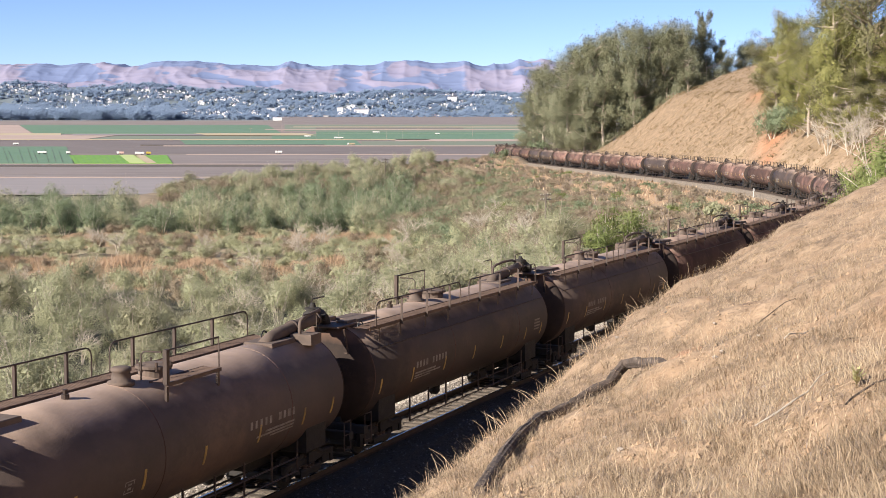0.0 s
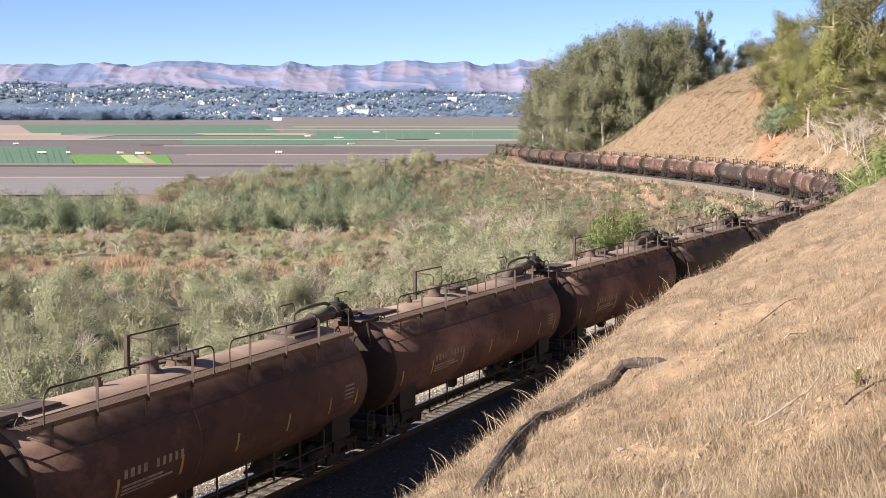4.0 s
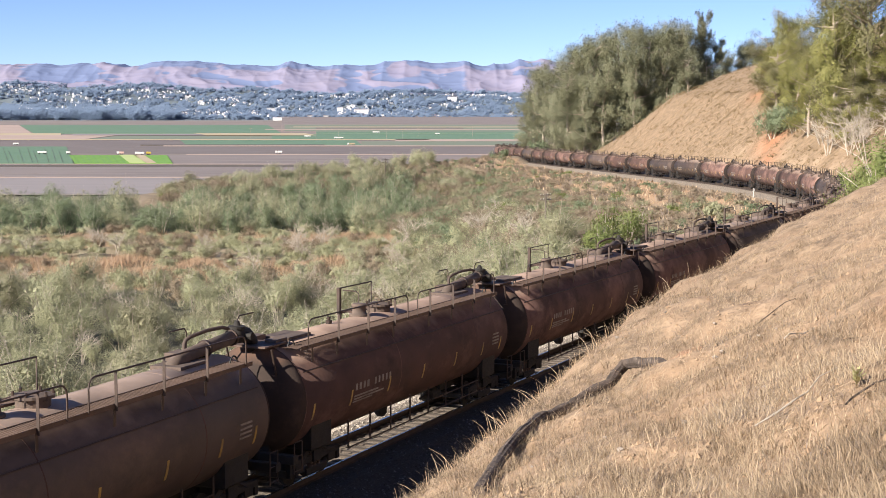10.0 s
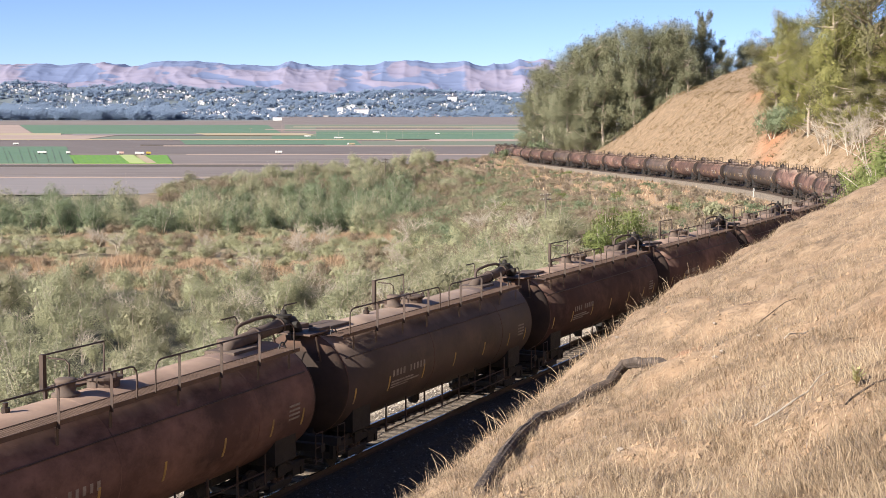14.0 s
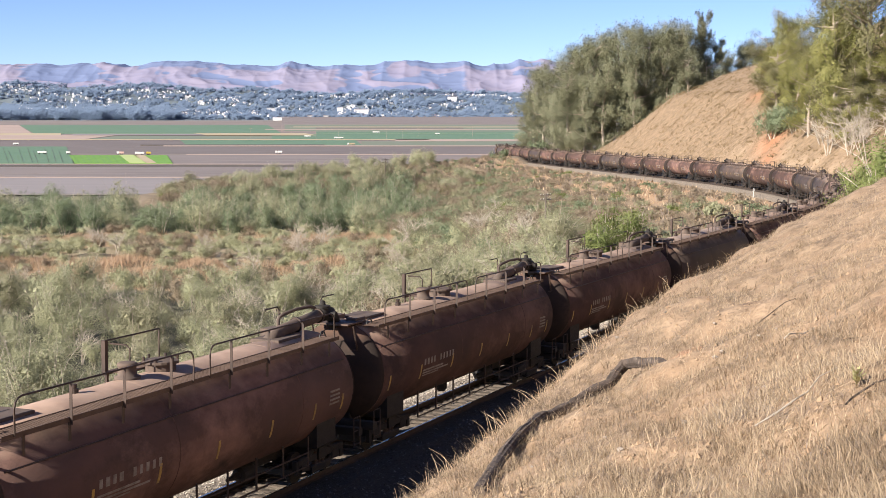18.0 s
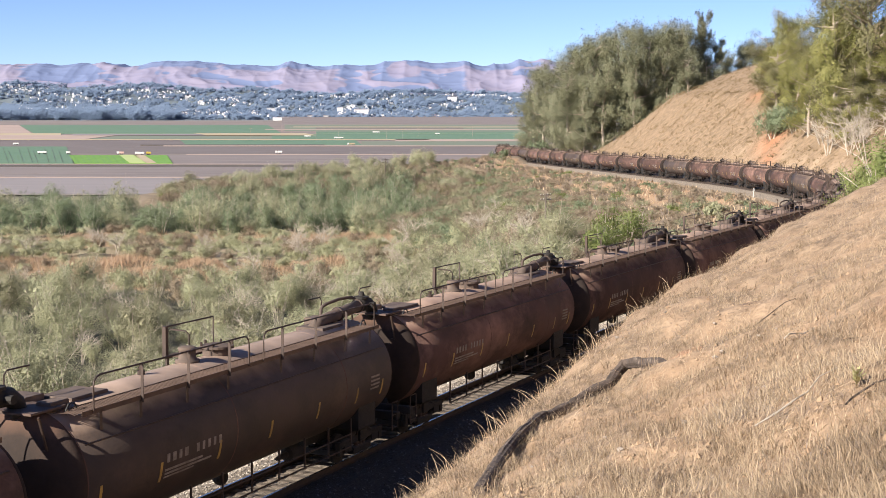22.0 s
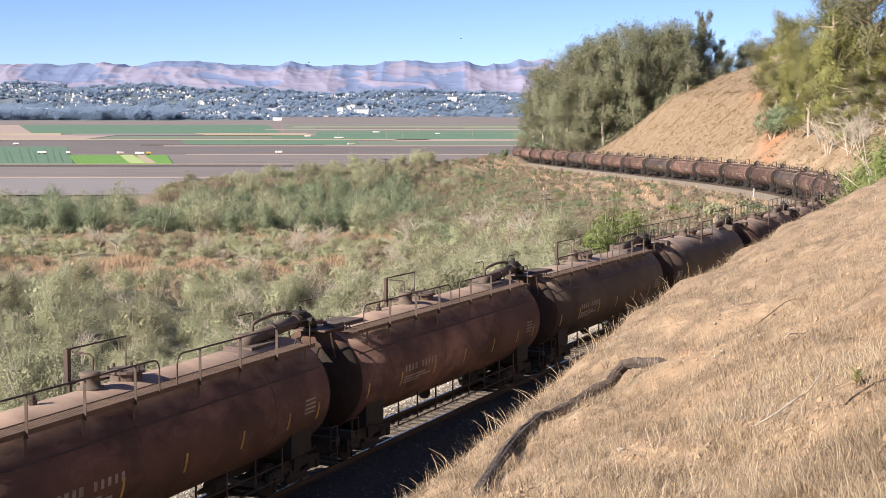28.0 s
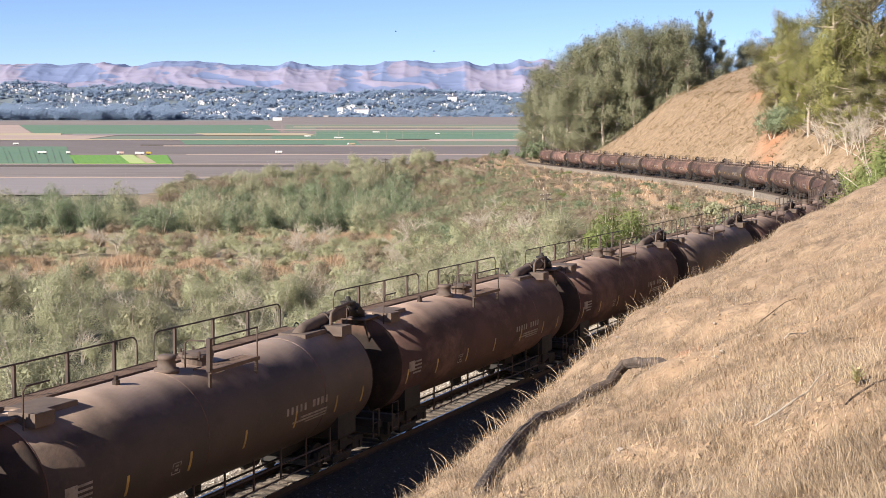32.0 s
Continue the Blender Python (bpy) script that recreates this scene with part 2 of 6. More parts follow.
def land(x, y):
    """The height of the ground at arrays of places, and how far they are up and beside the line."""
    x, y = np.asarray(x, float), np.asarray(y, float)
    s, d = along(x, y)
    rail = GRADE * np.clip(s, -90, 400)
    bed = rail - 0.75
    # valley side
    a = -d
    fall = 0.46 - 0.16 * smooth(s, 60, 140) + 0.04 * ripples(x, y, 60, 3)
    down = bed - fall * np.maximum(a - 3.4, 0) - 0.25 * smooth(a, 3.4, 8)
    floor = VALLEY + 0.25 * ripples(x, y, 90, 5) * smooth(900 - y, 0, 400)
    spur = -4.5 - 0.105 * np.abs(x - 22) - 0.0045 * (y - 425) ** 2
    low = np.maximum(floor, spur)
    valley = np.maximum(down, low) + 0.35 * np.exp(-((down - low) / 3.0) ** 2) + 0.5 * ripples(x, y, 14, 7) * smooth(a, 5, 14) * smooth(700 - y, 0, 200)
    # the far side of the plain rises to the town
    up = smooth(y, 3000, 4600)
    valley = valley + up * (75 + 14 * ripples(x, y, 900, 9) - 0.012 * x)
    # hill side
    lip = np.interp(s, LIP_S, LIP_Z)
    near_bank = bed + (lip + 0.75) * np.clip((d - 3.4) / 9.6, 0.0, 1.0) ** 1.3
    near_hill = near_bank + 0.41 * np.maximum(d - 13, 0) - 0.002 * np.clip(d - 20, 0, 60) ** 2
    far_hill = bed + (0.86 + 0.14 * smooth(s, 230, 320)) * np.maximum(d - 4.6, 0) - 0.0045 * np.clip(d - 10, 0, 60) ** 2
    w = smooth(s, 85, 150)
    hill = near_hill * (1 - w) + far_hill * w
    back = smooth(s, 318, 375)
    hill = hill * (1 - back) + back * (bed + 0.35 * np.maximum(d - 4.6, 0))
    hill = np.where(hill > 14, 12 + 0.52 * (hill - 12), hill) - 0.55 * np.maximum(y - 352 - 0.06 * x, 0) * smooth(d, 8, 30)
    hill = np.maximum(hill, bed + 0.05 * d)
    rough = ripples(x, y, 5.0, 11) * 0.16 + ripples(x, y, 1.6, 13) * 0.06 + np.where(y < 60, ripples(x, y, 0.45, 15) * 0.016, 0.0)
    hill = hill + rough * smooth(d, 4.5, 9)
    return np.where(d < 0, valley, hill), s, d


def bare(x, y):
    """Where the sandy soil shows through the grass."""
    return 0.5 * ripples(np.asarray(x), np.asarray(y), 2.3, 77) + 0.35 * ripples(np.asarray(x), np.asarray(y), 0.8, 79)


def height(x, y):
    return float(land([x], [y])[0][0])


# ---------------------------------------------------------------- building helpers
class Build:
    """Points and faces of one mesh."""

    def __init__(self):
        self.v, self.f = [], []

    def box(self, x0, x1, y0, y1, z0, z1, m=None, c=0.0):
        k = len(self.v)
        if c:
            pts = []
            for z, q in ((z0, c), (z0 + c, 0), (z1 - c, 0), (z1, c)):
                pts += [(x0 + q, y0 + q, z), (x1 - q, y0 + q, z), (x1 - q, y1 - q, z), (x0 + q, y1 - q, z)]
            fs = [(3, 2, 1, 0), (12, 13, 14, 15)]
            for r in range(3):
                fs += [(r * 4 + i, r * 4 + (i + 1) % 4, r * 4 + 4 + (i + 1) % 4, r * 4 + 4 + i) for i in range(4)]
        else:
            pts = [(x0, y0, z0), (x1, y0, z0), (x1, y1, z0), (x0, y1, z0), (x0, y0, z1), (x1, y0, z1), (x1, y1, z1), (x0, y1, z1)]
            fs = [(3, 2, 1, 0), (4, 5, 6, 7), (0, 1, 5, 4), (1, 2, 6, 5), (2, 3, 7, 6), (3, 0, 4, 7)]
        self.v += [tuple(m @ Vector(p)) if m else p for p in pts]
        self.f += [tuple(k + i for i in f) for f in fs]
        return self

    def tube(self, pts, radii, n=8, caps=True):
        """A round bar along points."""
        pts = [Vector(p) for p in pts]
        if isinstance(radii, (int, float)):
            radii = [radii] * len(pts)
        k = len(self.v)
        side = None
        for i, p in enumerate(pts):
            d = (pts[min(i + 1, len(pts) - 1)] - pts[max(i - 1, 0)]).normalized()
            if side is None:
                side = d.cross(Vector((0, 0, 1)) if abs(d.z) < 0.9 else Vector((1, 0, 0))).normalized()
            side = (side - d * side.dot(d)).normalized()
            other = d.cross(side)
            for j in range(n):
                a = 2 * math.pi * j / n
                self.v.append(tuple(p + float(radii[i]) * (math.cos(a) * side + math.sin(a) * other)))
        for i in range(len(pts) - 1):
            for j in range(n):
                self.f.append((k + i * n + j, k + i * n + (j + 1) % n, k + (i + 1) * n + (j + 1) % n, k + (i + 1) * n + j))
        if caps:
            self.f.append(tuple(k + j for j in reversed(range(n))))
            self.f.append(tuple(k + (len(pts) - 1) * n + j for j in range(n)))
        return self

    def lathe(self, profile, n=32, axis="x", at=(0, 0, 0)):
        """A turned form: (place along the axis, radius) pairs."""
        k = len(self.v)
        for p, r in profile:
            for j in range(n):
                a = 2 * math.pi * j / n
                q = {"x": (p, r * math.cos(a), r * math.sin(a)), "y": (r * math.sin(a), p, r * math.cos(a)), "z": (r * math.cos(a), r * math.sin(a), p)}[axis]
                self.v.append((q[0] + at[0], q[1] + at[1], q[2] + at[2]))
        m = len(profile)
        for i in range(m - 1):
            for j in range(n):
                self.f.append((k + i * n + j, k + i * n + (j + 1) % n, k + (i + 1) * n + (j + 1) % n, k + (i + 1) * n + j))
        self.f.append(tuple(k + j for j in reversed(range(n))))
        self.f.append(tuple(k + (m - 1) * n + j for j in range(n)))
        return self

    def mesh(self, name, material, soft=False):
        me = bpy.data.meshes.new(name)
        me.from_pydata(self.v, [], self.f)
        me.materials.append(material)
        if soft:
            me.shade_smooth()
        me.update()
        return me


def quads(name, corners, material, tris=False):
    """A mesh of loose quads or triangles from an array of corners (count, 3 or 4, 3)."""
    corners = np.asarray(corners, np.float32)
    n, k, _ = corners.shape
    me = bpy.data.meshes.new(name)
    me.vertices.add(n * k)
    me.vertices.foreach_set("co", corners.ravel())
    me.loops.add(n * k)
    me.loops.foreach_set("vertex_index", np.arange(n * k, dtype=np.int32))
    me.polygons.add(n)
    me.polygons.foreach_set("loop_start", np.arange(0, n * k, k, dtype=np.int32))
    me.materials.append(material)
    me.update(calc_edges=True)
    return me


def part(name, b, material, parent, label="", soft=False):
    ob = new(name, b if isinstance(b, bpy.types.Mesh) else b.mesh(name, material, soft))
    ob.parent = parent
    return tagged(ob, label)


def thing(name, m, label, category, group="", kind=""):
    ob = new(name)
    ob.matrix_world = m
    return tagged(ob, label, category, group, kind)


# ---------------------------------------------------------------- ground
# where red clay shows: place, spread, strength
CLAY = ((61.5, 262.0, 2.6, 5.0, 1.0), (58.5, 252.0, 1.6, 4.0, 0.7), (69.0, 300.0, 3.0, 5.0, 0.9), (64.0, 272.0, 1.8, 5.0, 0.6), (4.2, 12.2, 0.3, 0.4, 0.6), (2.75, 15.3, 0.3, 0.4, 0.6))


def make_ground():
    ang = np.radians(np.concatenate([np.linspace(-180, -26, 45), np.linspace(-24, 24, 330), np.linspace(26, 180, 45)[:-1]]))
    rad = np.concatenate([[0.3], np.geomspace(1.5, 4.5, 16)[:-1], np.geomspace(4.5, 40, 190)[:-1], np.geomspace(40, 120, 45), np.geomspace(122, 700, 110), np.geomspace(720, 4950, 60)])
    A, R = np.meshgrid(ang, rad)
    x, y = (R * np.sin(A)).ravel(), (R * np.cos(A)).ravel()
    z, s, d = land(x, y)
    nr, na = A.shape
    i = np.arange(nr - 1)[:, None] * na
    j = np.arange(na)[None]
    j2 = (j + 1) % na
    f = np.stack([i + j, i + j2, i + na + j2, i + na + j], -1).reshape(-1, 4)
    me = bpy.data.meshes.new("ground")
    me.from_pydata(np.stack([x, y, z], 1).tolist(), [], [tuple(q) for q in f.tolist()] + [tuple(range(na - 1, -1, -1))])
    me.shade_smooth()
    for name, values in (("dry", smooth(d, 3.5, 6.5)), ("sandy", smooth(d, 9, 11) * smooth(60 - y, 0, 20) * smooth(bare(x, y), 0.0, 0.3)), ("far_slope", smooth(d, 3.5, 6.5) * smooth(s, 95, 130)), ("chalk", smooth(d, 4.0, 5.0) * smooth(14 - d + 3 * ripples(x, y, 9, 83), 0, 5) * smooth(s, 150, 165) * smooth(-s, -250, -225) * smooth(ripples(x, y, 12, 85), -0.5, 0.4)), ("earth", smooth(-d, 2.8, 4.0) * smooth(16 + d, 0, 8) * smooth(s, 120, 150) * smooth(ripples(x, y, 16, 87), -0.3, 0.4)), ("gully", np.exp(-((x - 8.5 - 0.15 * (y - 262)) / 4.5) ** 2 - ((y - 262) / 16.0) ** 2)), ("clay", np.clip(sum(k * np.exp(-(((x - a) / w) ** 2 + ((y - b) / h) ** 2)) for a, b, w, h, k in CLAY), 0, 1) * (d > 2)), ("town_haze", smooth(y, 3080, 3200)), ("plain", smooth(y, 430, 560) * (d < 0)), ("reeds", smooth(y, 224, 232) * smooth(-y, -336, -330) * (d < -20)), ("meadow", np.exp(-((x + 78) / 9.0) ** 2 - ((y - 238) / 10.0) ** 2)), ("shaded_floor", (smooth(-d, 20, 40) * smooth(z, VALLEY + 3.0, VALLEY + 0.5)))):
        at = me.attributes.new(name, "FLOAT", "POINT")
        at.data.foreach_set("value", values.astype(np.float32))
    m = mat("scrub_soil", (0.235, 0.178, 0.122), (0.155, 0.12, 0.083), 0.22, 0.95, 0.0, 0.5, 6.0, (0.30, 0.23, 0.15), 0.6, (0.5, 0.68))
    n, l = m.node_tree.nodes, m.node_tree.links
    b = n["Principled BSDF"]
    col = b.inputs["Base Color"].links[0].from_socket

    def layer(col, attr, a, c, scale):
        at = n.new("ShaderNodeAttribute")
        at.attribute_name = attr
        t = n.new("ShaderNodeTexNoise")
        t.inputs["Scale"].default_value = scale
        t.inputs["Detail"].default_value = 9.0
        t.inputs["Roughness"].default_value = 0.65
        tc = n.new("ShaderNodeTexCoord")
        l.new(tc.outputs["Object"], t.inputs["Vector"])
        r = n.new("ShaderNodeMapRange")
        r.inputs[1].default_value, r.inputs[2].default_value = 0.38, 0.62
        l.new(t.outputs["Fac"], r.inputs[0])
        x = n.new("ShaderNodeMix")
        x.data_type = "RGBA"
        x.inputs[6].default_value, x.inputs[7].default_value = (*a, 1), (*c, 1)
        l.new(r.outputs[0], x.inputs[0])
        y = n.new("ShaderNodeMix")
        y.data_type = "RGBA"
        l.new(at.outputs["Fac"], y.inputs[0])
        l.new(col, y.inputs[6])
        l.new(x.outputs[2], y.inputs[7])
        return y.outputs[2]

    col = layer(col, "dry", (0.36, 0.255, 0.165), (0.19, 0.13, 0.082), 3.4)
    col = layer(col, "sandy", (0.36, 0.25, 0.16), (0.27, 0.18, 0.112), 2.2)
    col = layer(col, "far_slope", (0.295, 0.203, 0.126), (0.18, 0.126, 0.077), 0.9)
    col = layer(col, "chalk", (0.43, 0.315, 0.215), (0.31, 0.215, 0.135), 0.8)
    col = layer(col, "earth", (0.42, 0.27, 0.16), (0.33, 0.21, 0.125), 0.6)
    col = layer(col, "clay", (0.42, 0.16, 0.075), (0.36, 0.17, 0.09), 0.5)
    col = layer(col, "gully", (0.42, 0.36, 0.32), (0.26, 0.22, 0.19), 0.4)
    # valley floor: shade among the willows is put into this dark soil colour
    col = layer(col, "shaded_floor", (0.11, 0.10, 0.07), (0.07, 0.07, 0.048), 0.3)
    col = layer(col, "reeds", (0.36, 0.28, 0.19), (0.24, 0.21, 0.13), 0.12)
    col = layer(col, "meadow", (0.16, 0.22, 0.09), (0.20, 0.23, 0.11), 0.3)
    col = layer(col, "plain", (0.235, 0.195, 0.175), (0.20, 0.165, 0.15), 0.01)
    # blue distance haze over the town is put into the ground colour
    col = layer(col, "town_haze", (0.17, 0.20, 0.22), (0.14, 0.175, 0.19), 0.02)
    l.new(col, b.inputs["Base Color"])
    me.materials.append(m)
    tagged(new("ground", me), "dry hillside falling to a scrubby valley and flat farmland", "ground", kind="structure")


make_ground()


# ---------------------------------------------------------------- track
def sweep(profile, s0, s1, step, closed=True):
    """A form drawn along the line: profile points are (beside, up)."""
    b = Build()
    ss = np.arange(s0, s1 + 0.01, step)
    n = len(profile)
    for s in ss:
        x, y, z, a = on_line(s)
        for d, up in profile:
            b.v.append((x + d * math.cos(a), y - d * math.sin(a), z + up))
    for i in range(len(ss) - 1):
        for j in range(n if closed else n - 1):
            b.f.append((i * n + j, i * n + (j + 1) % n, (i + 1) * n + (j + 1) % n, (i + 1) * n + j))
    b.f.append(tuple(range(n)))
    b.f.append(tuple((len(ss) - 1) * n + j for j in reversed(range(n))))
    return b


track = thing("track", Matrix(), "single railway track on grey stone ballast along the hillside", "railway track", kind="structure")
part("ballast_bed", sweep([(-3.3, -1.3), (3.3, -1.3), (3.15, -0.72), (1.75, -0.22), (-1.75, -0.22), (-3.15, -0.72)], -300, 760, 4.0), BALLAST, track, "grey crushed stone ballast")
# this strip carries the train's cast shade in its colour
part("ditch_gravel", sweep([(0.84, -0.172), (1.74, -0.178), (3.2, -0.66), (5.6, -0.70), (7.2, -0.35), (7.4, -1.3), (0.84, -1.3)], -70, 120, 2.0), SHADEGRAVEL, track, "gravel beside the track, darkened with the train's shade")
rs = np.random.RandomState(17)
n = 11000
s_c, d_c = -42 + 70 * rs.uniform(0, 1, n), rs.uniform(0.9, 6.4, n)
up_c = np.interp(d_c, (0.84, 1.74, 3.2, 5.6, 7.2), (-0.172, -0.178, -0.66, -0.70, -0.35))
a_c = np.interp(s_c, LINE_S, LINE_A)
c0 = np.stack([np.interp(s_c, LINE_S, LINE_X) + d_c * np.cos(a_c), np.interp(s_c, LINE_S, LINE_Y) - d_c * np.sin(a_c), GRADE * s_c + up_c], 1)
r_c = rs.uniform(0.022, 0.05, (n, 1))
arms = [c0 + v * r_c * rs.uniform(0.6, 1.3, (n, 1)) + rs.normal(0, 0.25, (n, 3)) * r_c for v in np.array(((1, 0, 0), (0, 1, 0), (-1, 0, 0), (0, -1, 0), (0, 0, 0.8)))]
tagged(part("gravel_chips", quads("gravel_chips", np.concatenate([np.stack([arms[i], arms[(i + 1) % 4], arms[4]], 1) for i in range(4)]), CHIP), CHIP, track, "loose gravel chips darkened with the train's shade"), kind="stuff")
GRAVEL = mat("pale_ballast_stones", (0.38, 0.33, 0.275), (0.22, 0.19, 0.16), 6.0, 0.9, per="island", per_amount=0.55)
n = 15000
s_c, d_c = -45 + 95 * rs.uniform(0, 1, n) ** 1.3, rs.uniform(-3.15, -0.8, n)
up_c = np.interp(d_c, (-3.15, -1.75, -0.8), (-0.72, -0.22, -0.21))
a_c = np.interp(s_c, LINE_S, LINE_A)
c0 = np.stack([np.interp(s_c, LINE_S, LINE_X) + d_c * np.cos(a_c), np.interp(s_c, LINE_S, LINE_Y) - d_c * np.sin(a_c), GRADE * s_c + up_c], 1)
r_c = rs.uniform(0.025, 0.06, (n, 1))
arms = [c0 + v * r_c * rs.uniform(0.6, 1.3, (n, 1)) + rs.normal(0, 0.25, (n, 3)) * r_c for v in np.array(((1, 0, 0), (0, 1, 0), (-1, 0, 0), (0, -1, 0), (0, 0, 0.8)))]
tagged(part("ballast_stones", quads("ballast_stones", np.concatenate([np.stack([arms[i], arms[(i + 1) % 4], arms[4]], 1) for i in range(4)]), GRAVEL), GRAVEL, track, "loose pale ballast stones"), kind="stuff")
for side in (-0.7535, 0.7535):
    web = [(side - 0.07, -0.185), (side + 0.07, -0.185), (side + 0.07, -0.165), (side + 0.012, -0.14), (side + 0.012, -0.045), (side + 0.035, -0.035),
           (side + 0.035, -0.006), (side - 0.035, -0.006), (side - 0.035, -0.035), (side - 0.012, -0.045), (side - 0.012, -0.14), (side - 0.07, -0.165)]
    rail_ob = part("rail", sweep(web, -300, 760, 2.0), RAILWEB, track, "rusty steel rail")
    part("rail_head", sweep([(side - 0.03, -0.006), (side + 0.03, -0.006), (side + 0.03, 0.0), (side - 0.03, 0.0)], -300, 760, 2.0), RAILTOP, rail_ob, "bright worn rail head")

tie_mesh = Build().box(-0.115, 0.115, -1.3, 1.3, -0.36, -0.187, c=0.015).mesh("tie", TIE)
rest_ties = Build()
rs = np.random.RandomState(15)
for i in range(-80, 690):
    s_tie = i * 0.55
    x, y, z, a = on_line(s_tie)
    m = Matrix.Translation((x, y, z)) @ Matrix.Rotation(math.pi / 2 - a + rs.normal(0, 0.012), 4, "Z") @ Matrix.Translation((0, rs.normal(0, 0.03), rs.uniform(-0.012, 0.0)))
    if -64 <= i < 170:
        ob = new("tie", tie_mesh)
        ob.parent = track
        ob.matrix_local = m
    else:
        rest_ties.box(-0.115, 0.115, -1.3, 1.3, -0.36, -0.187, m)
tagged(part("far_ties", rest_ties, TIE, track, "weathered wooden ties"), kind="stuff")

# ---------------------------------------------------------------- tank cars
CAR = 16.4
R_TANK, Z_TANK = 1.473, 2.34
CYL = 7.2


def arc(cx, cy, cz, r, a0, a1, n, plane="xz"):
    out = []
    for i in range(n + 1):
        a = radians(a0 + (a1 - a0) * i / n)
        u, w = r * math.cos(a), r * math.sin(a)
        out.append((cx + u, cy, cz + w) if plane == "xz" else (cx, cy + u, cz + w))
    return out


def on_shell(y, lift=0.0):
    """The height of the shell's top at y to the side."""
    return Z_TANK + math.sqrt(max((R_TANK + lift) ** 2 - y * y, 0.0))


def shell_patch(x0, x1, a0, a1, lift, n=4):
    """A thin plate on the tank's side between two angles (0 is level on the left, 90 the crest)."""
    b = Build()
    for r in (R_TANK - 0.02, R_TANK + lift):
        for i in range(n + 1):
            a = radians(a0 + (a1 - a0) * i / n)
            for x in (x0, x1):
                b.v.append((x, r * math.cos(a), Z_TANK + r * math.sin(a)))
    m = 2 * (n + 1)
    for i in range(n):
        b.f.append((m + 2 * i, m + 2 * i + 1, m + 2 * i + 3, m + 2 * i + 2))
    rim = [2 * i for i in range(n + 1)] + [2 * i + 1 for i in reversed(range(n + 1))]
    for p, q in zip(rim, rim[1:] + rim[:1]):
        b.f.append((p, q, q + m, p + m))
    return b


def join(b, c):
    k = len(b.v)
    b.v += c.v
    b.f += [tuple(k + i for i in f) for f in c.f]


def handrail(x_front, x_back, posts, y, z0, top, y_foot=None, n=6, bend=0.22):
    """A rail of bent round bar with its posts."""
    pts = [(x_front, y, z0)] + [(x_front - bend + bend * math.cos(radians(a)), y, top - bend + bend * math.sin(radians(a))) for a in (0, 30, 60, 90)]
    pts += [(x_back + bend - bend * math.sin(radians(a)), y, top - bend + bend * math.cos(radians(a))) for a in (0, 30, 60, 90)] + [(x_back, y, z0)]
    return Build().tube(pts, 0.021, n)


def make_truck(car, x):
    """A two-axle truck with its side frames and wheelsets."""
    t = part("truck", Build().box(x - 0.22, x + 0.22, -1.15, 1.15, 0.52, 0.86, c=0.03), GRIME, car, "grimy cast steel truck")
    for y in (-1.0, 1.0):
        b = Build()
        for q in (-1, 1):
            b.box(x + q * 0.88 - 0.2, x + q * 0.88 + 0.2, y - 0.09, y + 0.09, 0.34, 0.62, c=0.03)
            b.tube([(x + q * 0.8, y, 0.62), (x + q * 0.3, y, 0.86)], 0.09, 6)
            b.tube([(x + q * 0.8, y, 0.42), (x + q * 0.3, y, 0.26)], 0.07, 6)
        b.box(x - 0.55, x + 0.55, y - 0.1, y + 0.1, 0.2, 0.40, c=0.03)
        b.box(x - 1.25, x + 1.25, y - 0.08, y + 0.08, 0.52, 0.72, c=0.03)
        b.box(x - 0.36, x + 0.36, y - 0.1, y + 0.1, 0.78, 0.94, c=0.03)
        for q in (-1.28, 1.28):
            b.box(x + q - 0.08, x + q + 0.08, y - 0.07, y + 0.07, 0.3, 0.7, c=0.02)
        part("side_frame", b, GRIME, t)
        s = Build()
        for q in (-0.2, 0.0, 0.2):
            s.lathe([(0.34 + 0.044 * i, 0.07 + 0.02 * (i % 2)) for i in range(11)], 8, "z", (x + q, y, 0))
        part("spring", s, STEEL, t)
    part("brake_beam", Build().box(x - 1.42, x - 1.3, -0.95, 0.95, 0.32, 0.5, c=0.02).box(x + 1.3, x + 1.42, -0.95, 0.95, 0.32, 0.5, c=0.02).box(x - 1.36, x + 1.36, -0.05, 0.05, 0.36, 0.46), GRIME, t)
    for q in (-0.88, 0.88):
        b = Build()
        b.lathe([(-0.95, 0.07), (0.95, 0.07)], 10, "y")
        for y, o in ((-0.72, -1), (0.72, 1)):
            b.lathe([(y - 0.06, 0.36), (y - 0.055, 0.42), (y + 0.055, 0.42), (y + 0.06, 0.36)], 24, "y")
            b.box(-0.3, 0.3, y + o * 0.062 - 0.008, y + o * 0.062 + 0.008, -0.03, 0.03)
            b.lathe([(y + o * 0.02, 0.10), (y + o * 0.16, 0.09)], 10, "y")
        w = part("wheelset", b, GRIME, t, "steel wheels on an axle")
        w.location = (x + q, 0, 0.42)
    return t


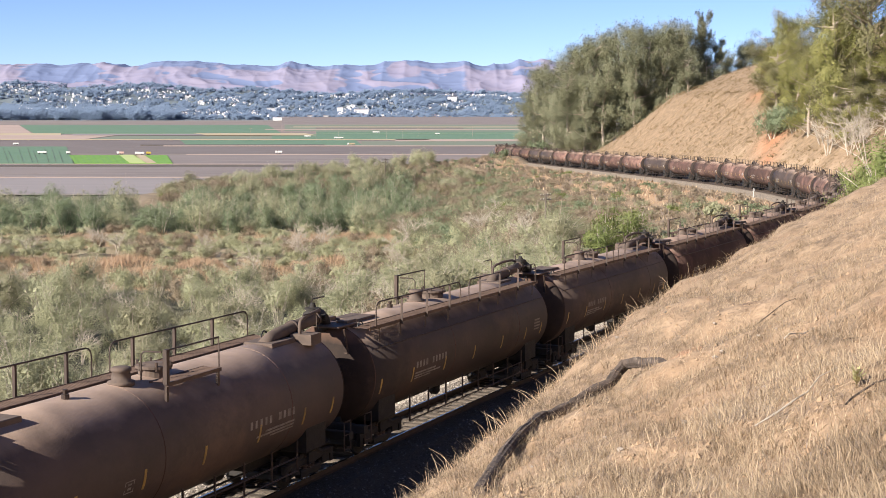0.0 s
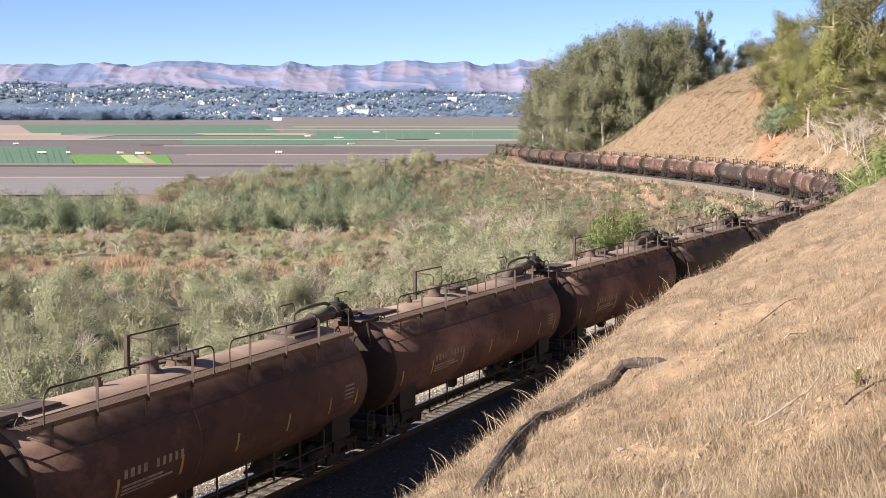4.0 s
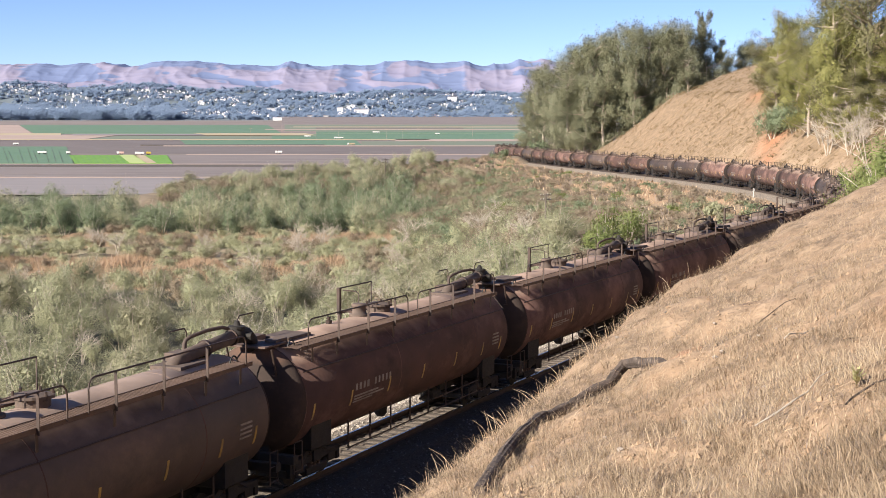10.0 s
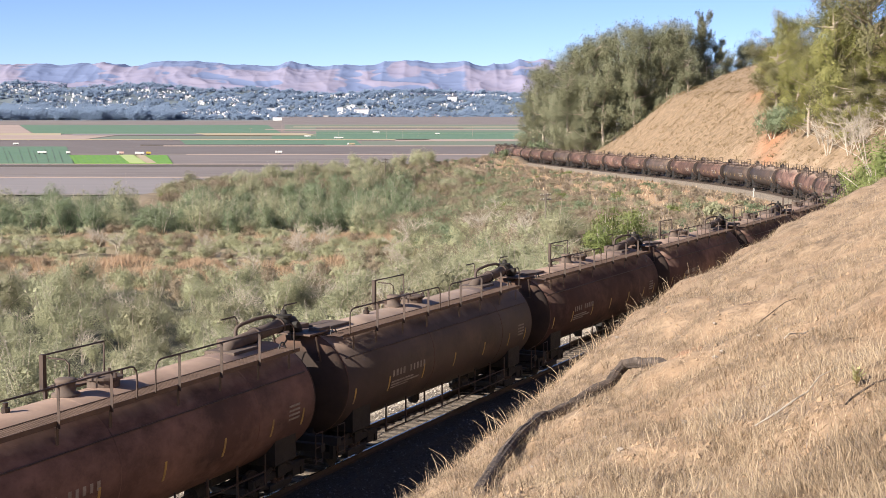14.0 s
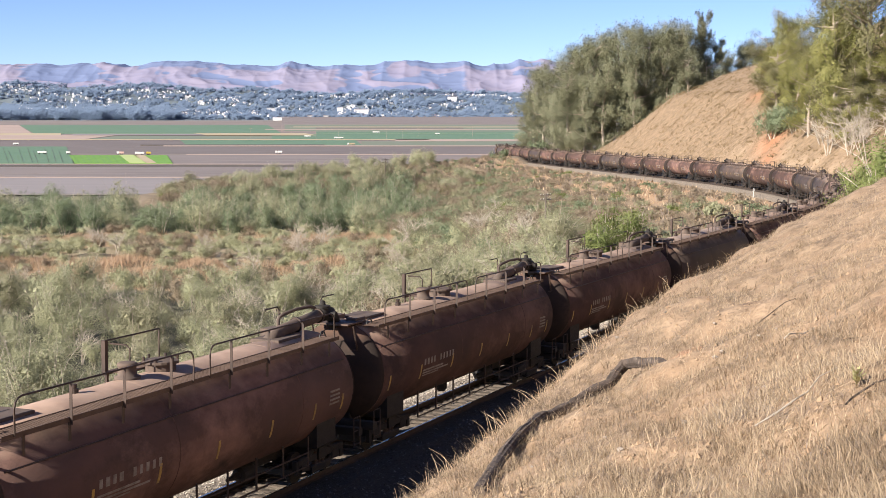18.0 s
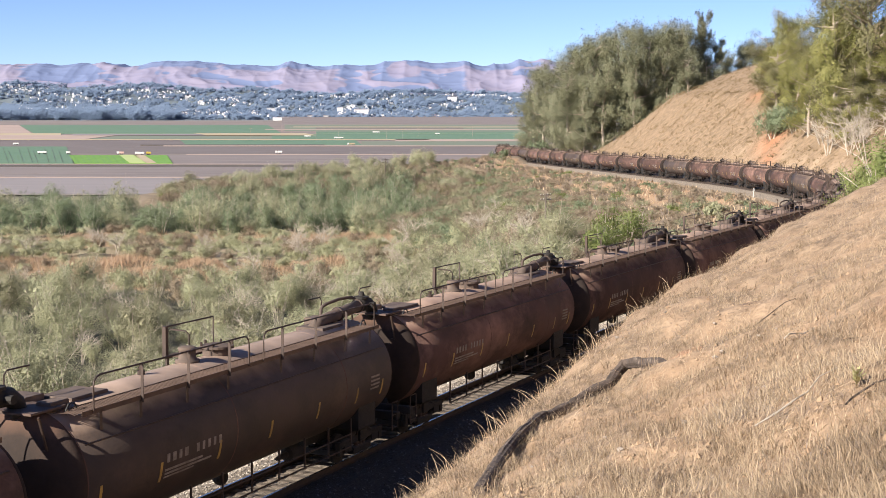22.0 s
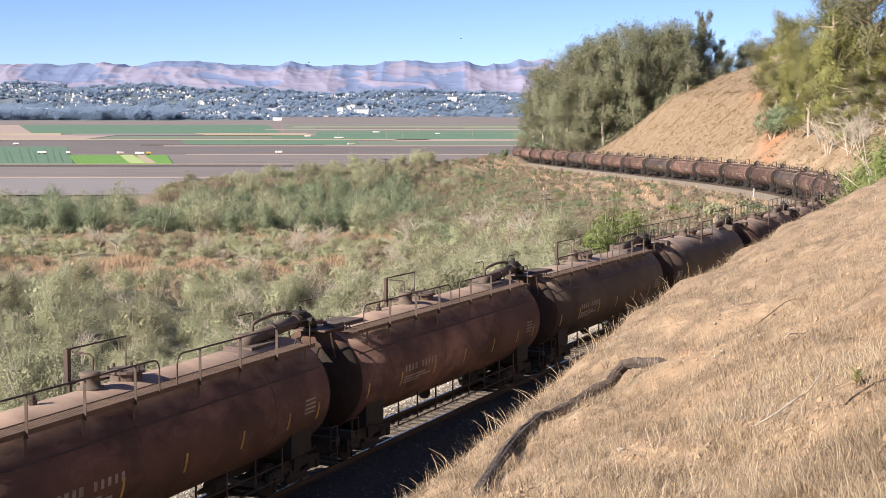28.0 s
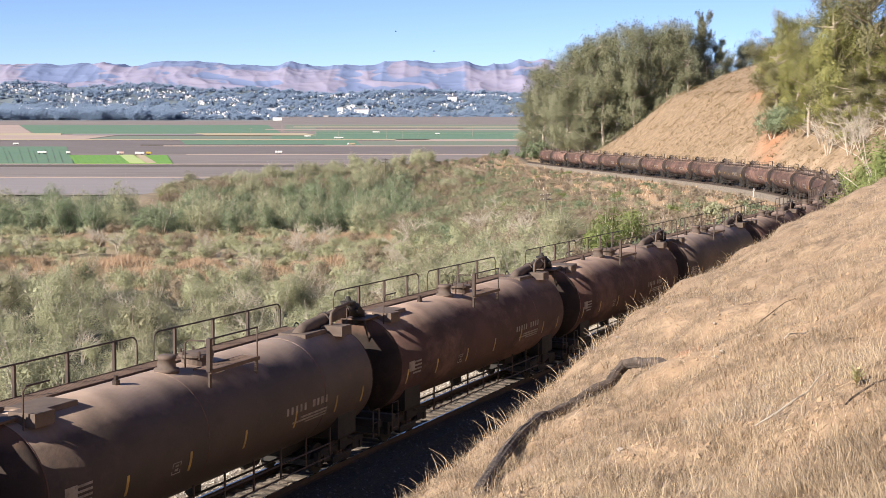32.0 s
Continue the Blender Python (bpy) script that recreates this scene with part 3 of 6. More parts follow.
def make_car(flip):
    """One tank car; its length runs along x, forwards to +x. Built with the walkway on its left."""
    car = thing("tank_car", Matrix(), "rust-brown railway tank car with top walkway, rolling on the track", "tank car", "train of tank cars")
    b = Build().lathe([(x, R_TANK) for x in (-CYL, -CYL / 2, 0.0, CYL / 2, CYL)], 48, "x", (0, 0, Z_TANK))
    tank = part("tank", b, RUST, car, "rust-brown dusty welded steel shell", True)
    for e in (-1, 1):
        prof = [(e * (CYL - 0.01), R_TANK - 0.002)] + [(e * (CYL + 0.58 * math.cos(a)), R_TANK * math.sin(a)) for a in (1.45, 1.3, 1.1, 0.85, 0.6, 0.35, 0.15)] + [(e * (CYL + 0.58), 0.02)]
        part("tank_head", Build().lathe(prof if e > 0 else prof[::-1], 48, "x", (0, 0, Z_TANK)), HEAD, tank, "domed end darkened with the shade of the gap", True)
    for x in (-4.3, 1.45, CYL - 0.02):
        part("weld_seam", Build().lathe([(x - 0.02, R_TANK), (x - 0.015, R_TANK + 0.003), (x + 0.015, R_TANK + 0.003), (x + 0.02, R_TANK)], 56, "x", (0, 0, Z_TANK)), RUST, tank)

    # long walkway beside the crest
    y0, y1, zw = 0.62, 1.17, 3.74
    g = Build()
    g.box(-6.95, 6.95, y0, y0 + 0.02, zw - 0.08, zw + 0.01)
    g.box(-6.95, 6.95, y1 - 0.02, y1, zw - 0.09, zw + 0.012)
    x = -6.9
    while x < 6.9:
        for p, q in ((y0, y1), (y1, y0)):
            g.tube([(x, p, zw - 0.012), (x + 0.3, q, zw - 0.012)], 0.013, 3, False)
        x += 0.085
    walk_part = part("walkway", g, GRATE, car, "rusty open steel grating walkway")
    posts_a = (6.6, 4.9, 3.1, 1.35, 0.45)
    posts_b = (-0.25, -1.2, -3.0, -4.8, -6.6)
    top = zw + 0.70
    for xf, xb, posts in ((posts_a[0], posts_a[-1], posts_a), (posts_b[0], posts_b[-1], posts_b)):
        hr = part("handrail", handrail(xf, xb, posts, y1 + 0.02, zw - 0.05, top), STEEL, car, "bent steel bar handrail")
        for p in posts[1:-1]:
            part("rail_post", Build().box(p - 0.036, p + 0.036, y1 + 0.002, y1 + 0.014, zw - 0.14, top - 0.01).box(p + 0.024, p + 0.036, y1 + 0.014, y1 + 0.07, zw - 0.14, top - 0.01), STEEL, hr)
    for p in (6.3, 4.9, 3.1, 1.35, -1.2, -3.0, -4.8, -6.4):
        bb = Build().box(p - 0.045, p + 0.045, y1 - 0.034, y1 - 0.022, on_shell(1.16) - 0.05, zw - 0.09)
        bb.box(p - 0.035, p + 0.035, y0 + 0.024, y0 + 0.036, on_shell(0.66) - 0.08, zw - 0.09)
        bb.box(p - 0.03, p + 0.03, y0, y1, zw - 0.09, zw - 0.05)
        part("walkway_bracket", bb, STEEL, walk_part)
    part("side_rod", Build().tube([(-7.0, 1.27, on_shell(1.27) + 0.02), (7.0, 1.27, on_shell(1.27) + 0.02)], 0.02, 6), STEEL, car)

    # manway platform on the other side, with its gate rail
    zp = on_shell(0.55) + 0.12
    g = Build()
    g.box(-1.5, 0.75, -1.09, -1.03, zp - 0.09, zp)
    g.box(-1.5, 0.75, -0.6, -0.58, zp - 0.05, zp)
    x = -1.48
    while x < 0.7:
        g.tube([(x, -1.05, zp - 0.012), (x + 0.1, -0.58, zp - 0.012)], 0.012, 3, False)
        g.tube([(x + 0.1, -1.05, zp - 0.012), (x, -0.58, zp - 0.012)], 0.012, 3, False)
        x += 0.1
    plat = part("manway_platform", g, GRATE, car, "short rusty grating platform")
    for x in (-1.45, 0.7):
        part("platform_leg", Build().box(x - 0.04, x + 0.04, -1.04, -0.98, on_shell(1.0) - 0.06, zp - 0.05), STEEL, plat)
    gate = part("gate_rail", Build().tube([(0.72, -1.03, zp), (0.72, -1.03, zp + 0.72), (-1.47, -1.03, zp + 0.72), (-1.47, -1.03, zp)], 0.022, 6), STEEL, car)
    part("gate_post", Build().box(0.68, 0.8, -1.08, -0.98, zp - 0.04, zp + 0.74), STEEL, gate)
    part("gate_loop", Build().tube([(0.72, -0.35, zp + 0.0), (0.72, -0.35, zp + 0.58), (0.72, -0.45, zp + 0.66), (0.72, -0.9, zp + 0.67)], 0.02, 6), STEEL, gate)
    dome = part("relief_valve", Build().lathe([(on_shell(0.0) - 0.04, 0.30), (on_shell(0.0) + 0.05, 0.30), (on_shell(0.0) + 0.05, 0.225), (on_shell(0.0) + 0.26, 0.20), (on_shell(0.0) + 0.28, 0.23),
                                               (on_shell(0.0) + 0.34, 0.23), (on_shell(0.0) + 0.37, 0.18)], 20, "z", (1.15, -0.12, 0)), PIPE, car, "dusty round valve housing", True)
    cover = part("manway_cover", Build().lathe([(on_shell(0.0) - 0.04, 0.36), (on_shell(0.0) + 0.16, 0.36), (on_shell(0.0) + 0.16, 0.43), (on_shell(0.0) + 0.22, 0.43), (on_shell(0.0) + 0.27, 0.2)], 20, "z", (-0.15, -0.1, 0)), PIPE, car, "bolted round manway cover")
    b = Build()
    for i in range(6):
        a = i * 1.047 + 0.3
        b.lathe([(on_shell(0) + 0.12, 0.035), (on_shell(0) + 0.32, 0.03)], 6, "z", (-0.15 + 0.4 * math.cos(a), -0.1 + 0.4 * math.sin(a), 0))
    tagged(part("bolt_ring", b, STEEL, cover), kind="stuff")
    part("air_valve", Build().lathe([(on_shell(0.1) - 0.03, 0.09), (on_shell(0.1) + 0.1, 0.09), (on_shell(0.1) + 0.1, 0.045), (on_shell(0.1) + 0.2, 0.06)], 10, "z", (3.1, -0.1, 0)), STEEL, car)

    # pipework at both ends for the hoses between the cars
    for e, name in ((-1, "rear"), (1, "front")):
        xb = e * 5.6
        zc = on_shell(0.0)
        p = Build()
        p.box(xb - 0.62, xb + 0.62, -0.5, 0.36, on_shell(0.5) - 0.06, zc + 0.03, c=0.02)
        plate = part("nozzle_plate", p, PIPE, car, "flat steel nozzle plate on the crest")
        if e < 0:
            pts = [(xb + 0.35, -0.1, zc - 0.05), (xb, -0.1, zc + 0.08), (xb - 0.4, -0.1, zc + 0.14), (xb - 1.5, -0.1, zc + 0.22), (xb - 2.6, -0.1, zc + 0.30)]
            el = part("transfer_pipe", Build().tube(pts, 0.175, 14), PIPE, car, "thick dusty pipe reaching over the car end", True)
            for q, up in ((1.2, 0.2), (2.5, 0.29)):
                part("pipe_clamp", Build().lathe([(xb - q - 0.05, 0.215), (xb - q + 0.05, 0.215)], 14, "x", (0, -0.1, zc + up)), STEEL, el)
            part("vapour_pipe", Build().tube([(-6.5, -0.5, zc - 0.1), (-6.5, -0.5, zc + 0.34), (-6.55, -0.49, zc + 0.42), (-6.75, -0.46, zc + 0.48), (-7.4, -0.4, zc + 0.55), (-8.0, -0.3, zc + 0.56), (-8.2, -0.2, zc + 0.48)], 0.05, 8), PIPE, car, "thin arched vapour pipe", True)
        else:
            pts = [(8.3, -0.1, zc + 0.31), (8.0, -0.1, zc + 0.32), (7.65, -0.1, zc + 0.28), (7.42, -0.1, zc + 0.13), (7.3, -0.1, zc - 0.2)]
            hose = part("transfer_hose", Build().tube(pts, [0.2, 0.22, 0.21, 0.19, 0.19], 12), GRIME, car, "grimy black transfer hose", True)
            v = Build().lathe([(zc + 0.2, 0.16), (zc + 0.48, 0.17), (zc + 0.5, 0.23), (zc + 0.56, 0.23), (zc + 0.58, 0.1), (zc + 0.7, 0.06)], 12, "z", (8.05, -0.1, 0))
            v.lathe([(-0.42, 0.1), (0.3, 0.1)], 8, "y", (7.95, 0, zc + 0.3))
            part("end_valve", v, GRIME, hose, "black hose valve at the car end")
            part("hose_box", Build().box(xb + 0.9, xb + 1.5, 0.15, 0.5, on_shell(0.5) - 0.1, zc + 0.1, c=0.02), PIPE, car)
            cp = part("crossover_platform", Build().box(6.75, 7.85, -0.55, 0.62, zc - 0.03, zc + 0.02, c=0.008), GRATE, car, "steel crossover platform at the car end")
            part("platform_brace", Build().tube([(7.85, 0.8, zc - 0.03), (7.6, 0.8, zc - 0.75)], 0.03, 5).tube([(7.6, 0.8, zc - 0.75), (7.6, -0.55, zc - 0.75)], 0.025, 5).tube([(7.6, -0.55, zc - 0.75), (7.85, -0.55, zc - 0.03)], 0.03, 5), STEEL, cp)
        for k in (0.25,):
            hx = xb + e * 1.15
            h = [(hx + 0.18 * math.cos(radians(a)), k + 0.5, on_shell(k + 0.5) + 0.06 + 0.22 * math.sin(radians(a))) for a in range(0, 181, 30)]
            part("hose_loop", Build().tube(h, 0.022, 6), RUBBER, car)
        st = Build().box(e * 6.6 - 0.3, e * 6.6 + 0.3, -0.95, -0.3, on_shell(0.7) + 0.0, on_shell(0.3) + 0.14, c=0.01)
        part("end_step", st, PIPE, car, "steel step box")
        part("end_grab", Build().tube([(e * 7.0, -0.75, on_shell(0.75) - 0.05), (e * 7.0, -0.75, zc + 0.55), (e * 6.9, -0.75, zc + 0.65), (e * 6.2, -0.75, zc + 0.65)], 0.02, 6), STEEL, car)
        # ladder down the end
        for sy in (-1.42, 1.42):
            r = Build().tube([(e * 7.35, sy, 0.55), (e * 7.35, sy, 1.35)], 0.02, 5).tube([(e * 7.75, sy, 0.55), (e * 7.75, sy, 1.35)], 0.02, 5)
            for i in range(3):
                r.tube([(e * 7.35, sy, 0.62 + i * 0.38), (e * 7.75, sy, 0.62 + i * 0.38)], 0.014, 5)
            part("ladder", r, STEEL, car)
        # sill, coupler
        s = Build().box(min(e * 3.9, e * 7.85), max(e * 3.9, e * 7.85), -0.33, 0.33, 0.66, 1.05, c=0.02)
        s.box(min(e * 7.6, e * 7.85), max(e * 7.6, e * 7.85), -1.45, 1.45, 0.82, 1.05, c=0.02)
        part("end_sill", s, GRIME, car, "black steel stub sill")
        sad = Build().box(e * 6.0 - 0.55, e * 6.0 + 0.55, -1.25, 1.25, 0.88, 1.75, c=0.05)
        sad.box(min(e * 6.5, e * 7.5), max(e * 6.5, e * 7.5), -0.5, 0.5, 0.9, 1.5, c=0.04)
        part("saddle", sad, GRIME, car)
        c = Build().box(min(e * 7.8, e * 8.15), max(e * 7.8, e * 8.15), -0.09, 0.09, 0.74, 0.94, c=0.02)
        c.box(min(e * 8.02, e * 8.26), max(e * 8.02, e * 8.26), -0.17, 0.17, 0.68, 0.99, c=0.04)
        part("coupler", c, GRIME, car)
        part("air_hose", Build().tube([(e * 7.85, 0.35, 0.8), (e * 8.0, 0.38, 0.55), (e * 8.15, 0.3, 0.48), (e * 8.28, 0.15, 0.55)], 0.025, 6), RUBBER, car)
        make_truck(car, e * 6.0)
    # safety rails low along the sides, brake gear and outlet
    for sy in (-1.38, 1.38):
        g = Build()
        g.tube([(-4.7, sy, 0.98), (4.7, sy, 0.98)], 0.022, 5)
        g.tube([(-4.7, sy, 0.62), (4.7, sy, 0.62)], 0.022, 5)
        for i in range(8):
            px = -4.7 + i * 9.4 / 7
            g.box(px - 0.02, px + 0.02, sy - 0.02, sy + 0.02, 0.6, 1.42)
        part("side_guard", g, STEEL, car, "low steel guard bars")
    part("bottom_outlet", Build().lathe([(0.5, 0.12), (0.6, 0.2), (0.9, 0.2), (1.0, 0.35)], 14, "z", (-0.1, 0, 0)), GRIME, car)
    part("brake_cylinder", Build().lathe([(-3.6, 0.16), (-3.55, 0.2), (-3.0, 0.2), (-2.95, 0.1), (-2.4, 0.04)], 14, "x", (0, 0.3, 0.66)), GRIME, car)
    part("brake_rod", Build().tube([(-5.4, -0.25, 0.62), (5.4, -0.25, 0.62)], 0.03, 6), GRIME, car)
    # tape and stencilled marks on both sides
    for side in (0, 1):
        def on_side(a0, a1):
            return (a0, a1) if side == 0 else (180 - a1, 180 - a0)
        dirn = -1 if side == 0 else 1
        for i, x in enumerate((-6.6, -5.0, -2.7, -0.2, 2.2, 4.6, 6.75)):
            part("reflective_tape", shell_patch(x - 0.045, x + 0.045, *on_side(-22, -4), 0.004, 3), YELLOW, tank, "faded yellow reflective strip")
        # car mark: plain bars, then smaller rows below
        bars = Build()
        xs = 4.35 * -dirn
        for i, w in enumerate((0.17, 0.2, 0.17, 0.2, 0.0, 0.17, 0.16, 0.17, 0.16, 0.17)):
            if w:
                join(bars, shell_patch(xs + dirn * (i * 0.235) - w / 2 + 0.03, xs + dirn * (i * 0.235) + w / 2 - 0.03, *on_side(-6, 1.5), 0.003, 2))
        tagged(part("car_mark", bars, PALE, tank, "faded pale stencilled car mark"), kind="stuff")
        bars = Build()
        for k, (a0, a1, w) in enumerate(((-13.5, -11.5, 1.5), (-17, -15, 1.9), (-20, -18.5, 1.2))):
            c0 = xs + dirn * (w / 2 - 0.1)
            join(bars, shell_patch(c0 - w / 2, c0 + w / 2, *on_side(a0, a1), 0.003, 1))
        part("small_print", bars, PALE, tank, "rows of faded small stencilling")
        bars = Build()
        xr = -6.1 * -dirn
        for k in range(4):
            join(bars, shell_patch(xr - 0.28, xr + 0.28, *on_side(-12 + k * 4.4, -10 + k * 4.4), 0.006, 1))
        part("small_print", bars, PALE, tank)
        # placard near the end
        if side:
            px = dirn * 2.75
            pb = Build()
            for u0, u1, v0, v1 in ((-0.17, -0.145, -20, -9), (0.145, 0.17, -20, -9), (-0.17, 0.17, -20, -19.2), (-0.17, 0.17, -9.8, -9), (-0.07, 0.06, -13, -11.5), (-0.07, 0.06, -17, -15)):
                join(pb, shell_patch(px + u0, px + u1, *on_side(v0, v1), 0.004, 1))
            part("placard_frame", pb, PALE, tank, "small square stencilled notice")
            part("faded_panel", shell_patch(dirn * 6.5 - 0.2, dirn * 6.5 + 0.2, *on_side(-8, 4), 0.003, 2), PALE, tank, "faded pale paint panel")
    return car


FIRST, LAST = -2, 45
# metres the train has rolled by each second given
ROLLED = ((0.0, 0.0), (6.0, 71.62), (9.0, 107.18), (13.0, 153.91), (19.0, 224.36), (23.0, 271.0), (28.0, 328.8), (32.0, 375.4))
TURNED = {-2, -1, 0} | set(range(23, 46))
cars = {}
pattern = make_car(False)
# the same car built the other hand, with its walkway on the right
mirror = copy_thing(pattern, Matrix())
swapped = {}
for o in mirror.children_recursive:
    if o.data not in swapped:
        swapped[o.data] = o.data.copy()
        swapped[o.data].transform(Matrix.Diagonal((1, -1, 1, 1)))
        swapped[o.data].flip_normals()
    o.data = swapped[o.data]
cars[1], cars[0] = pattern, mirror
GREY_CARS = {-2, -1, 0, 1, 2, 6, 7, 11, 16, 22, 23, 26, 31, 36, 40}
for i in range(FIRST, LAST + 1):
    if i not in cars:
        cars[i] = copy_thing(mirror if i in TURNED else pattern, Matrix())


def rolled(t):
    return float(np.interp(t, [r[0] for r in ROLLED], [r[1] for r in ROLLED]))


def car_pose(i, t):
    """A car rides on its two trucks."""
    s = -9.74 - CYL + CAR * i - rolled(t)
    a, b = Vector(beside(s - 6.0, 0)), Vector(beside(s + 6.0, 0))
    mid = (a + b) / 2
    f = (a - b).normalized()
    left = Vector((0, 0, 1)).cross(f).normalized()
    up = f.cross(left)
    m = Matrix((f, left, up)).transposed().to_4x4()
    m.translation = mid
    return m


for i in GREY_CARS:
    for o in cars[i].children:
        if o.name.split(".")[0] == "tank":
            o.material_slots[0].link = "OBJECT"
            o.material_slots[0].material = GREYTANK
            tagged(o, "grey-brown dusty welded steel shell")
            tagged(cars[i], "dark grey-brown railway tank car with top walkway, rolling on the track")



# ---------------------------------------------------------------- plants
def leaf_quads(rs, centres, spread, per, size, out=None, droop=0.0, wild=0.38):
    """Loose leaves scattered round centres: an array of quad corners."""
    centres = np.asarray(centres, float)
    n = len(centres) * per
    c = np.repeat(centres, per, 0) + rs.normal(0, 1, (n, 3)) * np.repeat(np.broadcast_to(np.asarray(spread, float), (len(centres), 3)), per, 0)
    if out is None:
        out = c - (centres.mean(0) - (0, 0, 0.25 * np.ptp(centres[:, 2])))
        out /= np.linalg.norm(out, axis=1)[:, None] + 1e-6
    else:
        out = np.repeat(out, per, 0)
    face = out + rs.normal(0, wild, (n, 3))
    face /= np.linalg.norm(face, axis=1)[:, None]
    u = np.cross(face, rs.normal(0, 1, (n, 3)) + (0, 0, 1.5 * droop))
    u /= np.linalg.norm(u, axis=1)[:, None]
    w = np.cross(face, u)
    sz = size * rs.uniform(0.6, 1.4, (n, 1))
    a, b = u * sz, w * sz * 0.72
    return np.stack([c - a * 0.8 - b, c - a * 0.8 + b, c + a], 1)


def shrub_form(rs, w, h, clumps):
    """Centres of leaf clumps on an uneven bushy crown, and its stems."""
    lobes = []
    for i in range(rs.randint(5, 8)):
        a, r = rs.uniform(0, 6.28), rs.uniform(0.1, 0.36) * w
        lobes.append((r * math.cos(a), r * math.sin(a), h * rs.uniform(0.30, 0.72), w * rs.uniform(0.2, 0.34), h * rs.uniform(0.24, 0.38)))
    pts, outs = [], []
    while len(pts) < clumps:
        x0, y0, z0, rr, hh = lobes[rs.randint(len(lobes))]
        v = rs.normal(0, 1, 3)
        v /= np.linalg.norm(v)
        if v[2] < -0.8:
            continue
        k = rs.uniform(0.72, 1.05)
        pts.append((x0 + v[0] * rr * k, y0 + v[1] * rr * k, max(z0 + v[2] * hh * k, 0.15)))
        outs.append(v)
    stems = Build()
    for x0, y0, z0, rr, hh in lobes:
        base = (x0 * 0.15, y0 * 0.15, -0.3)
        mid = (x0 * 0.6 + rs.uniform(-0.2, 0.2), y0 * 0.6 + rs.uniform(-0.2, 0.2), z0 * 0.55)
        stems.tube([base, mid, (x0, y0, z0)], [0.012 * h + 0.03, 0.009 * h + 0.02, 0.03], 5, False)
        for j in range(3):
            v = rs.normal(0, 0.6, 3)
            stems.tube([mid, (x0 + v[0] * rr * 0.6, y0 + v[1] * rr * 0.6, z0 + 0.2 * hh), (x0 + v[0] * rr * 1.1, y0 + v[1] * rr * 1.1, z0 + abs(v[2]) * hh + 0.35 * hh)], [0.045, 0.03, 0.012], 4, False)
    core = leaf_quads(rs, [q[:3] for q in lobes], [(q[3] * 0.24, q[3] * 0.24, q[4] * 0.24) for q in lobes], 90, 0.075 * np.mean([q[3] for q in lobes]) + 0.03)
    return np.array(pts), stems, np.array(outs), core


def make_shrub(name, seed, w, h, clumps, per, leaf, leaves, bark, label, category, group):
    rs = np.random.RandomState(seed)
    t = thing(name, Matrix(), label, category, group)
    pts, stems, outs, core = shrub_form(rs, w, h, clumps)
    part("crown", quads("crown", np.concatenate([leaf_quads(rs, pts, 0.036 * w, per, leaf, outs), core]), leaves), leaves, t)
    tagged(part("brushwood", stems, bark, t), kind="stuff")
    return t


def scatter(seed, n, x0, x1, y0, y1, gap, keep):
    """Places on the land at least a gap apart, kept by a test on (x, y, z, s, d)."""
    rs = np.random.RandomState(seed)
    x, y = rs.uniform(x0, x1, n), rs.uniform(y0, y1, n)
    z, s, d = land(x, y)
    ok = keep(x, y, z, s, d)
    out, cells = [], {}
    for i in np.nonzero(ok)[0]:
        key = (int(x[i] // gap), int(y[i] // gap))
        if all((x[i] - q[0]) ** 2 + (y[i] - q[1]) ** 2 > gap * gap for a in (-1, 0, 1) for b in (-1, 0, 1) for q in cells.get((key[0] + a, key[1] + b), ())):
            cells.setdefault(key, []).append((x[i], y[i]))
            out.append((float(x[i]), float(y[i]), float(z[i])))
    return out


def set_copies(makers, places, seed, lo=0.75, hi=1.25, sink=0.0):
    """Copies of some patterns, turned and scaled, at places on the ground."""
    rs = np.random.RandomState(seed)
    for i, (x, y, z) in enumerate(places):
        src = makers[i % len(makers)]
        k = rs.uniform(lo, hi)
        m = Matrix.Translation((x, y, z)) @ Matrix.Rotation(rs.uniform(0, 6.28), 4, "Z")
        ob = src if i < len(makers) else copy_thing(src, m)
        ob.matrix_world = m
        ob.scale = (k, k, k * rs.uniform(0.85, 1.15))
        ob.location.z -= sink


def stuff(name, corners, material, label, category):
    return tagged(new(name, quads(name, np.concatenate(corners), material)), label, category, kind="stuff")


def in_marsh(x, y):
    """The two strips of reeds that cross the valley floor."""
    a = (y > 226 + 3 * np.sin(x * 0.09) + 0.8 * np.maximum(x + 40, 0)) & (y < 276 + 4 * np.sin(x * 0.07)) & (x < -16)
    b = (y > 302 + 3 * np.sin(x * 0.08)) & (y < 333 + 2 * np.sin(x * 0.15)) & (x < -4)
    return a | b


# grey-green willows of the valley bottom
willow_makers = [make_shrub("willow_shrub", 10 + i, 6.2 + 0.6 * (i % 3), 5.6 + 0.4 * (i % 4), 300, 32, 0.053, (WILLOW, WILLOW, SAGEGREEN)[i % 3], TWIG,
                            "grey-green willow shrub with pale stems on the valley floor", "shrub", "willows of the valley") for i in range(6)]
spots = scatter(21, 60000, -125, 40, 92, 318, 5.3, lambda x, y, z, s, d: (d < -17) & ~in_marsh(x, y) & (x > -0.36 * y - 6) & (z < -12))
spots.sort(key=lambda p: p[1])
set_copies(willow_makers, spots[:205], 5, 0.5, 1.3)
rs = np.random.RandomState(31)
more, more_sage, more_twigs = [], [], Build()
